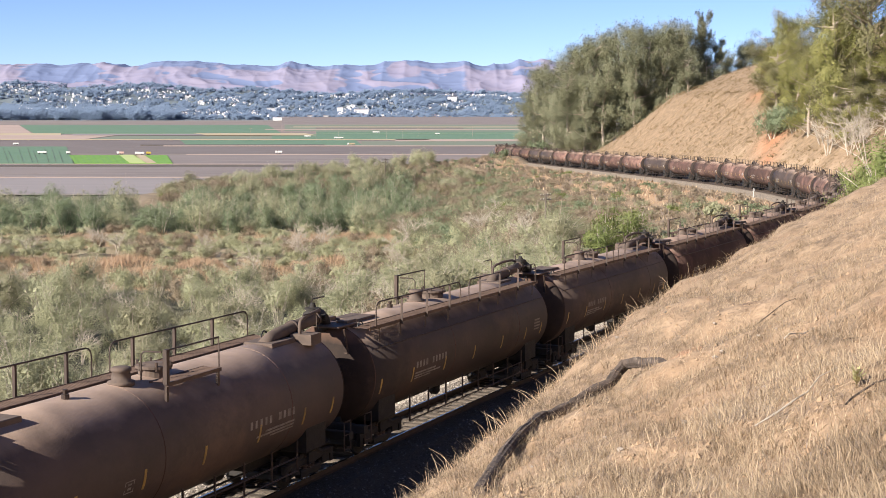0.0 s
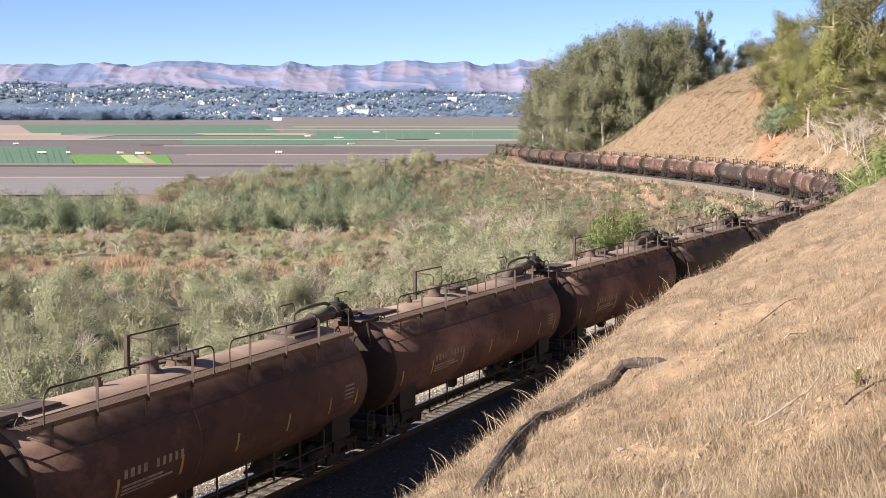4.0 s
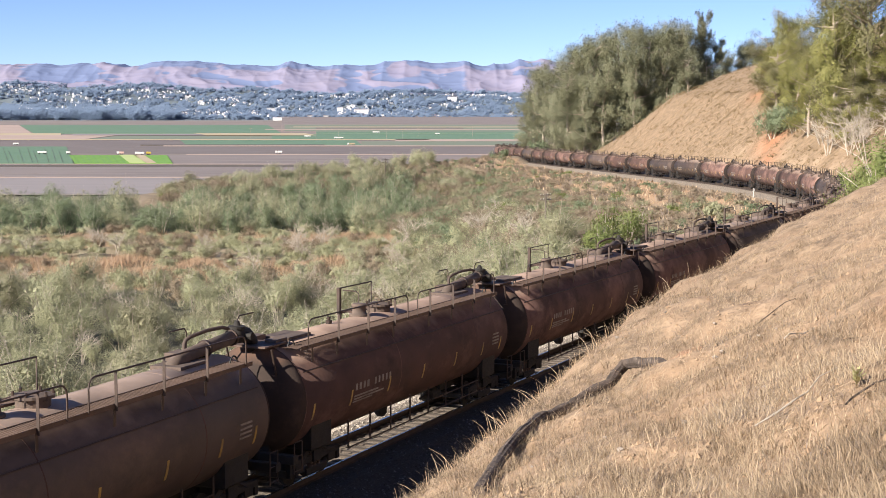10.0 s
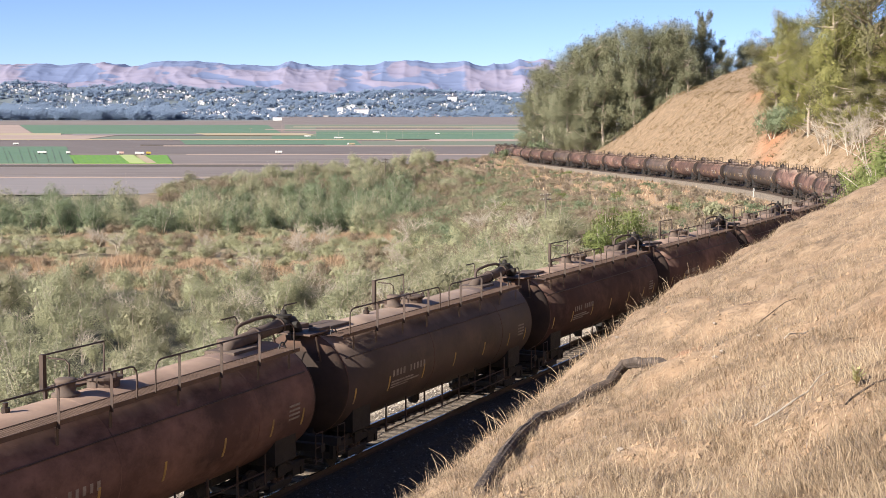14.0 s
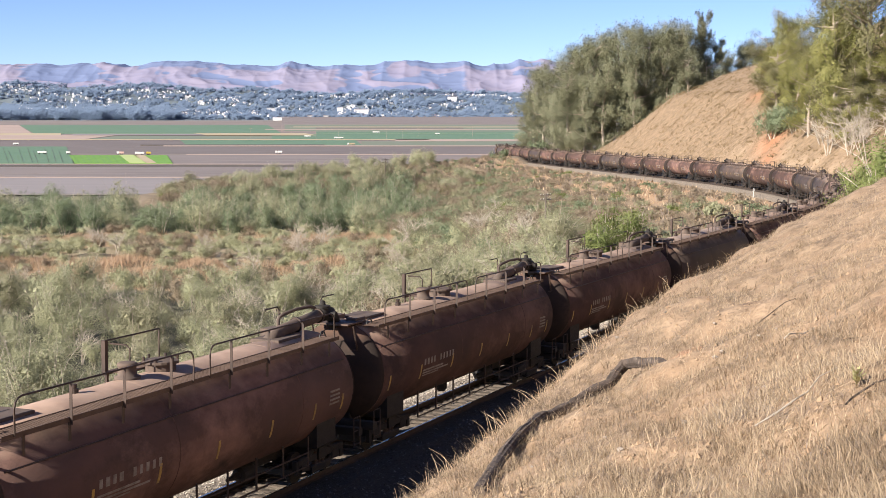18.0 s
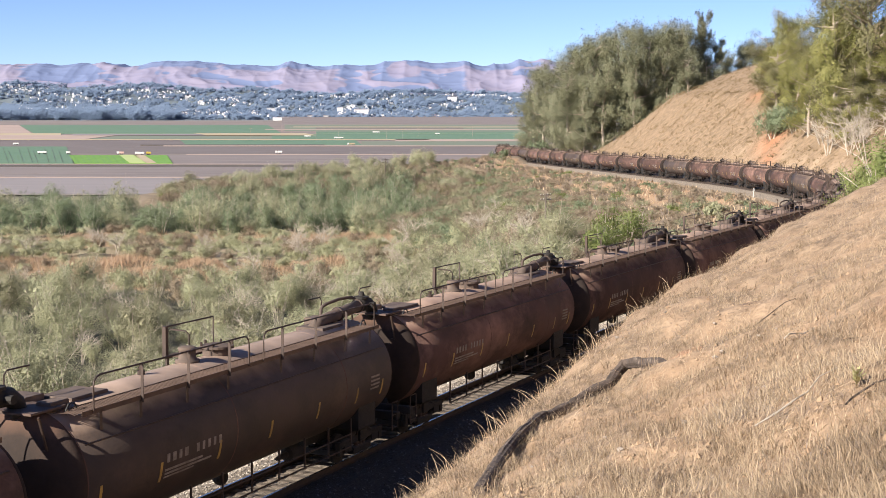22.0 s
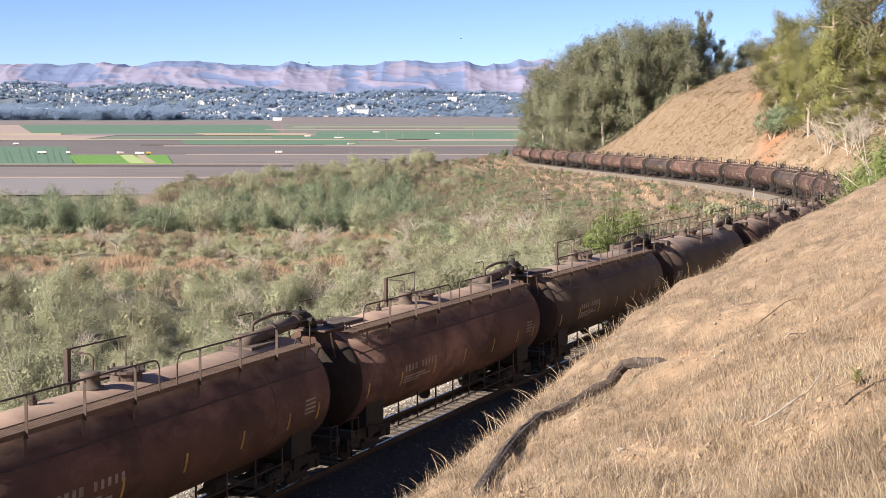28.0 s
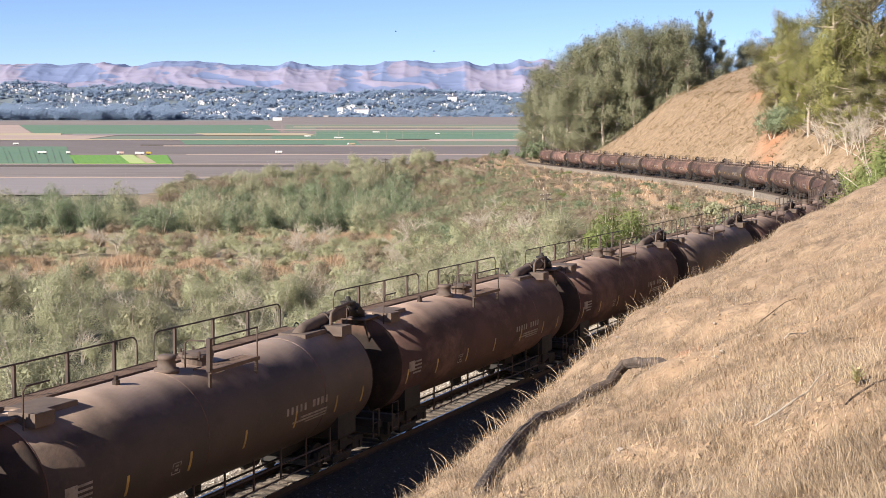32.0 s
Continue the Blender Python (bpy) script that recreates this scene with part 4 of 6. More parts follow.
for i, (x, y, z) in enumerate(spots[205:]):
    w, h = rs.uniform(3.8, 6.2), rs.uniform(3.8, 6.0) * (0.55 if y > 270 else 1.0)
    pts, st, outs, core = shrub_form(rs, w, h, 70)
    (more_sage if i % 4 == 0 else more).extend((leaf_quads(rs, pts + (x, y, z), 0.05 * w, 18, 0.105, outs), core + (x, y, z)))
    if i % 2 == 0:
        k = len(more_twigs.v)
        more_twigs.v += [(v[0] + x, v[1] + y, v[2] + z) for v in st.v]
        more_twigs.f += [tuple(k + j for j in f) for f in st.f]
reed_bushes = scatter(33, 5000, -120, 10, 224, 336, 5.0, lambda x, y, z, s, d: in_marsh(x, y) & (x > -0.36 * y) & (d < -20) & (ripples(x, y, 30, 35) > np.where(y > 300, -0.7, 0.15)))
for i, (x, y, z) in enumerate(reed_bushes):
    w = rs.uniform(2.4, 5.0)
    pts, st, outs, core = shrub_form(rs, w, w * 0.62, 60)
    (more_sage if i % 3 == 0 else more).extend((leaf_quads(rs, pts + (x, y, z), 0.05 * w, 14, 0.11, outs), core + (x, y, z)))
stuff("willow_thicket", more, WILLOW, "dense grey-green willow thicket on the valley floor", "thicket")
stuff("sage_thicket", more_sage, SAGE, "dry grey-brown brush among the willows", "thicket")
tagged(new("bare_stems", more_twigs.mesh("bare_stems", TWIG)), "pale bare willow stems in the thicket", "stems", kind="stuff")

# leafless willows: a net of pale branches
def make_snag(seed, h):
    rs = np.random.RandomState(seed)
    t = thing("bare_willow", Matrix(), "leafless pale grey willow among the green thicket", "shrub", "bare willows")
    b = Build()

    def grow(p, d, length, r, level):
        q = p + d * length * 0.5 + Vector(rs.normal(0, 0.04 * length, 3))
        e = p + d * length
        b.tube([p, q, e], [r, r * 0.8, r * 0.55], 5 if level == 0 else 4, False)
        if level < 3:
            for i in range(3 if level else 4):
                v = (d + Vector(rs.normal(0, 0.55, 3))).normalized()
                v.z = abs(v.z) * 0.8 + 0.1
                grow(p.lerp(e, rs.uniform(0.45, 1.0)), v.normalized(), length * rs.uniform(0.55, 0.8), r * 0.58, level + 1)

    for i in range(3):
        a = rs.uniform(0, 6.28)
        grow(Vector((0.2 * math.cos(a), 0.2 * math.sin(a), -0.3)), Vector((0.35 * math.cos(a), 0.35 * math.sin(a), 1.0)).normalized(), h * 0.42, 0.105, 0)
    part("trunk", b, TWIG, t, "pale bare stems and branches")
    return t


snags = [make_snag(61 + i, 6.6 + 0.5 * i) for i in range(3)]
places = scatter(25, 4000, -100, 30, 120, 300, 6.5, lambda x, y, z, s, d: (d < -18) & ~in_marsh(x, y) & (x > -0.36 * y) & (z < -12))
set_copies(snags, places[::3][:70], 8, 0.7, 1.2)

# dark green belt further off
dense_makers = [make_shrub("dense_willow", 50 + i, 8.0 + i % 3, 8.2 + 0.8 * (i % 3), 210, 24, 0.105, DENSE if i != 1 else WILLOW, TWIG, "dense dark green willow tree beyond the reeds", "tree", "belt of dark willows") for i in range(4)]
spots = scatter(22, 14000, -150, 16, 334, 408, 5.6, lambda x, y, z, s, d: (d < -24) & (x > -0.345 * y - 8) & (y < 405 + 0.1 * x) & (x < -4 - 0.15 * (y - 340)) & ~((y > 352) & (x / y > -0.226) & (x / y < -0.180)))
spots.sort(key=lambda p: p[1])
set_copies(dense_makers, spots[:165], 6, 0.6, 1.15, 1.1)

# taller brush along the spur
places = scatter(27, 5000, -80, 22, 372, 446, 5.2, lambda x, y, z, s, d: (d < -9) & (x < 9 - 0.12 * (y - 372)) & (x > -62 - 0.3 * (y - 372)))
rs = np.random.RandomState(9)
rs.shuffle(places)
set_copies([copy_thing(w, Matrix()) for w in willow_makers], places[:85], 9, 0.5, 1.0)

# scrub on the slope under the far track and on the spur
rs = np.random.RandomState(41)
spots = scatter(23, 60000, -95, 62, 108, 452, 2.5, lambda x, y, z, s, d: (d < -5.5) & (s > 70) & (s < 420) & (z > -18.5) & (x > -0.2 * y))
groups = {0: [], 1: [], 2: [], 3: []}
brush = []
drift = ripples(np.array([p[0] for p in spots]), np.array([p[1] for p in spots]), 38, 43)
for (x, y, z), g in zip(spots, drift):
    r = rs.uniform() + 0.22 * g
    big = 1.0 + 1.5 * float(smooth(np.array(-z), 7, 15))
    w, h = rs.uniform(1.3, 3.4) * big, rs.uniform(0.7, 1.7) * big
    pts, _, outs, core = shrub_form(rs, w, h, int(np.clip(6 * w * w, 26, 110)))
    kind = 0 if r < 0.50 else 1 if r < 0.78 else 2 if r < 0.80 else 3
    groups[kind].extend((leaf_quads(rs, pts + (x, y, z), 0.05 * w, 6, 0.085 + 0.004 * w, outs), core[::3] + (x, y, z)))
    if kind == 0:
        # dead stalks fan out of the dry bushes
        n = 34
        v = rs.normal(0, 1, (n, 3)) * (0.34, 0.34, 0.2) + (0, 0, 0.62)
        root = np.array((x, y, z)) + rs.normal(0, 0.2 * w, (n, 3)) * (1, 1, 0)
        side = rs.normal(0, 0.035, (n, 3))
        brush.append(np.stack([root - side, root + side, root + v * h * rs.uniform(0.8, 1.7, (n, 1))], 1))
stuff("sage_scrub", groups[0], SAGE, "dry grey-brown sage scrub on the slope", "scrub")
stuff("green_scrub", groups[1], SAGEGREEN, "grey-green scrub on the slope", "scrub")
stuff("bright_scrub", groups[2], FRESH, "fresh green scrub on the slope", "scrub")
stuff("dark_scrub", groups[3], DENSE, "dark green scrub on the slope", "scrub")
stuff("dead_brush", brush, BRUSH, "grey-brown dead stalks standing in the scrub", "scrub")

# reeds
rs = np.random.RandomState(51)
x, y = rs.uniform(-125, 10, 260000), rs.uniform(204, 345, 260000)
ok = in_marsh(x, y) & (x > -0.36 * y)
x, y = x[ok], y[ok]
z = land(x, y)[0]
h = rs.uniform(0.4, 1.5, len(x)) * np.clip(0.75 + 0.6 * ripples(x, y, 25, 53), 0.2, 1.5)
a = rs.uniform(0, 6.28, len(x))
base = np.stack([x, y, z - 0.05], 1)
side = np.stack([np.cos(a), np.sin(a), 0 * a], 1) * 0.05
tip = base + np.stack([rs.normal(0, 0.25, len(x)), rs.normal(0, 0.25, len(x)), h], 1)
stuff("reed_bed", [np.stack([base - side, base + side, tip], 1)], REED, "dry tan reeds in strips on the valley floor", "reeds")

# fresh green bush on the slope inside the bend
bushes = [make_shrub("green_bush", 71 + i, w, h, 240, 16, 0.12, FRESH if i < 2 else WILLOW, TWIG, "fresh green bush on the slope inside the bend", "bush", "green bushes on the slope") for i, (w, h) in enumerate(((7.6, 6.4), (5.0, 4.6), (3.4, 2.4)))]
for ob, (x, y) in zip(bushes, ((24.2, 187.0), (20.0, 181.0), (40.0, 205.0))):
    ob.matrix_world = pose(x, y, height(x, y) - 0.1, 0, 0, 40)


def make_gum(name, seed, h, spread, clumps, per, leaf, leaves, label, group, low=0.22, limb=1.0):
    """A eucalyptus: tapered trunk, rising limbs, hanging clumps of leaves."""
    rs = np.random.RandomState(seed)
    t = thing(name, Matrix(), label, "tree", group)
    b = Build()
    bend = rs.normal(0, 0.03 * h, (5, 2))
    trunk = [(bend[i][0] * i / 4, bend[i][1] * i / 4, h * (0.9 * i / 4) - 0.5 * (i == 0)) for i in range(5)]
    b.tube(trunk, [h * 0.018, h * 0.015, h * 0.011, h * 0.007, 0.04], 8, False)
    ends = []
    for i in range(30):
        k = rs.uniform(low, 0.95)
        j = min(int(k * 4 / 0.95), 3)
        p0 = Vector(trunk[j]).lerp(Vector(trunk[j + 1]), k * 4 / 0.95 - j)
        a = rs.uniform(0, 6.28)
        out = spread * rs.uniform(0.35, 1.0) * (1.0 - 0.55 * abs(k - 0.5))
        p2 = p0 + Vector((math.cos(a) * out, math.sin(a) * out, h * rs.uniform(0.03, 0.16)))
        p1 = p0.lerp(p2, 0.5) + Vector((0, 0, -0.02 * h))
        b.tube([p0, p1, p2], [h * 0.006 * limb, h * 0.004 * limb, 0.03], 5, False)
        ends += [(p2, 1.0), (p1.lerp(p2, 0.4), 0.8)]
    ends += [(Vector(trunk[4]), 0.8), (Vector(trunk[3]), 1.0)]
    cs = []
    for i in range(clumps):
        e, k = ends[rs.randint(len(ends))]
        v = rs.normal(0, 1, 3)
        v /= np.linalg.norm(v)
        r = spread * 0.30 * k * rs.uniform(0.5, 1.0)
        cs.append((e.x + v[0] * r, e.y + v[1] * r, max(e.z + v[2] * r * 0.9, h * 0.05)))
    part("crown", quads("crown", leaf_quads(rs, cs, (0.055 * spread, 0.055 * spread, 0.09 * spread), per, leaf, droop=0.7), leaves), leaves, t)
    part("trunk", b, BARK, t, "pale peeling trunk and limbs")
    return t


gum_makers = [make_gum("eucalyptus_tree", 90 + i, 30.0, 6.6 + 0.5 * i, 700, 32, 0.175, GUM, "tall grey-green eucalyptus tree in the grove above the track", "eucalyptus grove", 0.06) for i in range(5)]
# place and height of the crown's top above the datum
grove = ((29.5, 478, 13), (33, 462, 22), (34.5, 440, 23), (36, 404, 23), (38, 412, 27), (42, 400, 29), (46, 410, 29.5), (50, 398, 30), (54, 408, 31.5), (58, 396, 31), (62, 404, 32), (66, 394, 32), (69, 402, 31),
         (37, 432, 25), (41, 426, 28), (49, 424, 30), (57, 422, 33.5), (65, 418, 33), (31, 470, 19), (71, 412, 28), (61, 388, 26), (53, 388, 25), (45, 390, 22), (39.5, 394, 17), (67, 384, 26), (70, 407, 25), (73, 409, 24), (68, 396, 21), (74, 395, 25))
for i, (x, y, top) in enumerate(grove):
    src = gum_makers[i % 5]
    z = height(x, y)
    k = (top - z) / 30.0
    m = pose(x, y, z - 0.3, 0, 0, 77 * i)
    ob = src if i < 5 else copy_thing(src, m)
    ob.matrix_world = m
    ob.scale = (0.7 + 0.3 * k, 0.7 + 0.3 * k, k * 1.04)
tall = make_gum("eucalyptus_tree", 120, 30.0, 3.6, 520, 34, 0.165, GUM, "slender eucalyptus tree with open crown on the ridge", "eucalyptus grove", 0.3)
for i, (x, y, top) in enumerate(((74, 400, 37.5), (77.5, 402, 30))):
    z = height(x, y)
    ob = tall if i == 0 else copy_thing(tall, Matrix())
    ob.matrix_world = pose(x, y, z - 0.5, 0, 0, 80 * i)
    ob.scale = (1, 1, (top - z) / 29.0)
for i, (x, y, top) in enumerate(((84, 412, 27), (89, 408, 29), (94, 410, 29), (99, 405, 30))):
    z = height(x, y)
    ob = copy_thing(gum_makers[i], pose(x, y, z, 0, 0, 50 * i))
    ob.scale = (0.8, 0.8, max(top - z, 6) / 30)

right_makers = [make_gum("eucalyptus_tree", 140 + i, 22.0, 6.2, 640, 34, 0.125, (GUM_LIGHT, GUM_OLIVE, GUM_LIGHT)[i], "light green eucalyptus with bare pale limbs on the bank", "eucalyptus on the bank", 0.1, 1.7) for i in range(3)]
for i, (x, y, top, k) in enumerate(((64.5, 232, 29, 1.0), (69.5, 230, 38, 1.1), (64, 246, 19, 0.75), (75, 232, 40, 1.15), (70, 242, 30, 1.0), (72, 220, 24, 0.9), (64, 222, 13, 0.75), (77, 216, 22, 1.0), (69, 216, 14, 0.75), (80, 238, 40, 1.1), (67, 238, 36, 1.0), (83, 226, 30, 1.1), (74, 208, 20, 0.9), (66, 226, 17, 0.8), (70, 226, 19, 0.8), (66.5, 262, 22, 0.8), (67, 252, 25, 0.85), (66, 234, 27, 1.0), (65, 258, 18, 0.7), (68, 240, 24, 0.9), (69, 270, 24, 0.8), (66.5, 281, 23.5, 0.8), (64.5, 272, 20, 0.75), (71, 290, 27, 0.8), (76, 310, 31, 0.9), (69, 301, 26, 0.75), (73, 300, 30, 0.9))):
    z = height(x, y)
    m = pose(x, y, z - 0.3, 0, 0, 66 * i)
    ob = right_makers[i] if i < 3 else copy_thing(right_makers[i % 3], m)
    ob.matrix_world = m
    ob.scale = (k, k, (top - z) / 22.0)
side_bush = make_shrub("bank_bush", 161, 5.2, 5.6, 260, 40, 0.06, FRESH, TWIG, "dense green bush at the top of the bank", "bush", "bushes on the bank")
side_bush.matrix_world = pose(25.2, 78.0, height(25.2, 78.0) - 0.4)
ob = copy_thing(side_bush, pose(27.5, 88.0, height(27.5, 88.0) - 0.4, 0, 0, 120))


for i, (x, y, k) in enumerate(((69.5, 214, 1.3), (66.0, 210, 1.1), (62.5, 216, 0.9), (65.0, 220, 1.3), (71.0, 205, 1.2), (66.5, 219, 0.9), (67.5, 226, 1.5), (62.0, 226, 1.2), (63.5, 213.5, 0.9), (64.5, 216.5, 1.1), (64.0, 221, 1.2), (65.5, 225, 1.2), (64.5, 230, 1.1), (63.5, 236, 0.9))):
    ob = copy_thing(snags[i % 3], pose(x, y, height(x, y), 0, 0, 40 * i))
    ob.scale = (k, k, k)

corner_bush = make_shrub("dark_bush", 165, 6.4, 6.6, 260, 24, 0.11, DENSE, TWIG, "dark green bush on the cut bank above the track", "bush", "bushes on the bank")
corner_bush.matrix_world = pose(67.0, 248.0, height(67.0, 248.0) - 0.3)

# dry grass on the near slope, denser towards the camera to fit its view
def grass(name, seed, n, r0, r1, a0, a1, lo, hi, width, lean, material, label, keep, per=5, gather=0.07, flat=1.0):
    """Bent stalks in tufts, each in two pieces; flat below one lays them down."""
    rs = np.random.RandomState(seed)
    r = r0 * (r1 / r0) ** rs.uniform(0, 1, n)
    a = np.radians(rs.uniform(a0, a1, n))
    x, y = r * np.sin(a), r * np.cos(a)
    z, s, d = land(x, y)
    ok = keep(x, y, z, s, d)
    x, y, z = x[ok], y[ok], z[ok]
    m = len(x)
    # each tuft leans its own way
    way = rs.normal(0, 0.35, (m, 2))
    x, y, z = (np.repeat(v, per) for v in (x, y, z))
    way = np.repeat(way, per, 0)
    n = m * per
    ex, ey = rs.normal(0, gather, n), rs.normal(0, gather, n)
    x, y, z = x + ex, y + ey, z + 0.40 * ex
    h = rs.uniform(lo, hi, n) * np.repeat(rs.uniform(0.5, 1.35, m), per)
    t = rs.uniform(0, 6.28, n)
    root = np.stack([x, y, z - 0.02], 1)
    w = width * rs.uniform(0.6, 1.5, n)
    side = np.stack([np.cos(t), np.sin(t), 0 * t], 1) * w[:, None]
    bend = (way + rs.normal(0, lean, (n, 2))) * h[:, None]
    mid = root + np.concatenate([bend * 0.38, (0.58 * h * flat)[:, None]], 1)
    tip = root + np.concatenate([bend, (h * flat * rs.uniform(0.55, 1.05, n))[:, None]], 1)
    if flat < 0.5:
        tip[:, 2] += 0.40 * bend[:, 0]
        mid[:, 2] += 0.15 * bend[:, 0]
    low = np.stack([root - side, root + side, mid + side * 0.7], 1)
    low2 = np.stack([root - side, mid + side * 0.7, mid - side * 0.7], 1)
    top = np.stack([mid - side * 0.7, mid + side * 0.7, tip], 1)
    corners = np.stack([low, low2, top], 1).reshape(-1, 3, 3)
    return tagged(new(name, quads(name, corners, material)), label, "grass", kind="stuff")


def patchy(x, y):
    """Where the grass stands thick, about -1 to 1."""
    return 0.6 * ripples(x, y, 1.5, 91) + 0.5 * ripples(x, y, 0.5, 93)


grass("dry_grass", 201, 46000, 4.5, 62, -9, 20.5, 0.04, 0.15, 0.0023, 0.6, STRAW, "sun-bleached dry grass covering the slope", lambda x, y, z, s, d: (d > 10.5) & (bare(x, y) < 0.22) & (patchy(x, y) > -0.45))
grass("grey_grass", 213, 22000, 4.5, 50, -9, 20.5, 0.03, 0.12, 0.0022, 0.7, BRUSH, "greyed old grass between the fresh straw", lambda x, y, z, s, d: (d > 10.8) & (bare(x, y) < 0.3) & (patchy(x + 9, y) > 0.0))
grass("straw_litter", 215, 17000, 4.5, 40, -8, 20.5, 0.04, 0.14, 0.0022, 1.0, STRAW, "broken straw lying on the soil", lambda x, y, z, s, d: (d > 11) & (bare(x, y) < 0.45), 4, 0.10, 0.12)
grass("dry_weeds", 203, 12000, 5, 62, -6, 20, 0.03, 0.13, 0.0034, 0.5, WEED, "taller brown dry weeds along the top of the bank", lambda x, y, z, s, d: (d > 11.2) & (d < 13.6))
grass("brown_stalks", 209, 14000, 4.5, 45, -6, 20, 0.03, 0.16, 0.0024, 0.7, WEED, "brown broken stalks among the dry grass", lambda x, y, z, s, d: (d > 11.5) & (patchy(x, y + 5) > 0.1))
grass("tall_stalks", 205, 9000, 4.5, 50, -3, 20, 0.10, 0.27, 0.0018, 0.35, STRAW, "thin upright dry stalks in the grass", lambda x, y, z, s, d: (d > 12.5) & (patchy(x, y) > -0.2), 3)

rs = np.random.RandomState(211)
x, y = rs.uniform(-20, 62, 40000), rs.uniform(115, 440, 40000)
z, s_, d_ = land(x, y)
ok = (d_ < -3.6) & (d_ > -60) & (s_ > 70) & (s_ < 420)
base = np.stack([x, y, z - 0.05], 1)[ok]
n = len(base)
side = rs.normal(0, 1, (n, 3)) * (0.09, 0.09, 0.0)
tip = base + rs.normal(0, 0.2, (n, 3)) * (1, 1, 0) + np.concatenate([np.zeros((n, 2)), rs.uniform(0.25, 0.8, (n, 1))], 1)
stuff("slope_grass", [np.stack([base - side, base + side, tip], 1)], STRAW, "pale dry grass between the scrub below the track", "grass")
rs = np.random.RandomState(207)
x, y = rs.uniform(40, 110, 90000), rs.uniform(150, 372, 90000)
z, s_, d_ = land(x, y)
ok = (d_ > 6) & (d_ < 60) & (s_ > 110) & (s_ < 340) & (ripples(x, y, 7, 81) + 0.5 * ripples(x, y, 26, 82) + rs.normal(0, 0.45, len(x)) > 0.25)
root = np.repeat(np.stack([x, y, z - 0.03], 1)[ok], 4, 0)
n = len(root)
root = root + rs.normal(0, 0.16, (n, 3)) * (1, 1, 0)
side = rs.normal(0, 0.055, (n, 3)) * (1, 1, 0.2)
tip = root + rs.normal(0, 0.13, (n, 3)) + np.concatenate([np.zeros((n, 2)), rs.uniform(0.08, 0.30, (n, 1))], 1)
stuff("hill_grass", [np.stack([root - side, root + side, tip], 1)], TUFT, "low olive-brown tufts of dry grass on the far hillside", "grass")

rs = np.random.RandomState(219)
n = 26000
r = 4.5 * (30 / 4.5) ** rs.uniform(0, 1, n)
a = np.radians(rs.uniform(-8, 20.5, n))
x, y = r * np.sin(a), r * np.cos(a)
z, s_, d_ = land(x, y)
ok = (d_ > 11.5) & (bare(x, y) > -0.1)
c0 = np.stack([x, y, z], 1)[ok]
n = len(c0)
k = 0.006 + 0.022 * rs.uniform(0, 1, (n, 1)) ** 3
arms = [c0 + np.array(v) * k * rs.uniform(0.6, 1.4, (n, 1)) + rs.normal(0, 0.25, (n, 3)) * k for v in ((1, 0, 0.3), (0, 1, 0), (-1, 0, -0.3), (0, -1, 0), (0, 0, 0.8))]
CLOD = mat("sandy_clods", (0.38, 0.265, 0.17), (0.27, 0.18, 0.112), 5.0, 0.95, per="island", per_amount=0.25)
stuff("soil_clods", [np.stack([arms[i], arms[(i + 1) % 4], arms[4]], 1) for i in range(4)], CLOD, "small clods and crumbs of sandy soil", "soil")

# arching weeds on the edge of the bank
rs = np.random.RandomState(221)
b = Build()
for i in range(420):
    s0, d0 = rs.uniform(-36, 6), rs.uniform(11.9, 13.1)
    p = beside(s0 + 2.0, d0)
    p.z = height(p.x, p.y) - 0.03
    n, a = rs.uniform(0.12, 0.42) * (1.0 if s0 < -20 else 0.6), rs.uniform(2.0, 4.6)
    out = Vector((math.cos(a), math.sin(a), 0))
    k = rs.uniform(0.1, 0.8)
    b.tube([p + out * (n * k * (t / 4) ** 1.7) + Vector((0, 0, n * (t / 4) * (1 - 0.45 * k * (t / 4)))) for t in range(5)], [0.0034, 0.003, 0.0026, 0.0022, 0.0012], 3, False)
tagged(new("arching_weeds", b.mesh("arching_weeds", STRAW)), "long pale arching stalks on the edge of the bank", "weeds", kind="stuff")

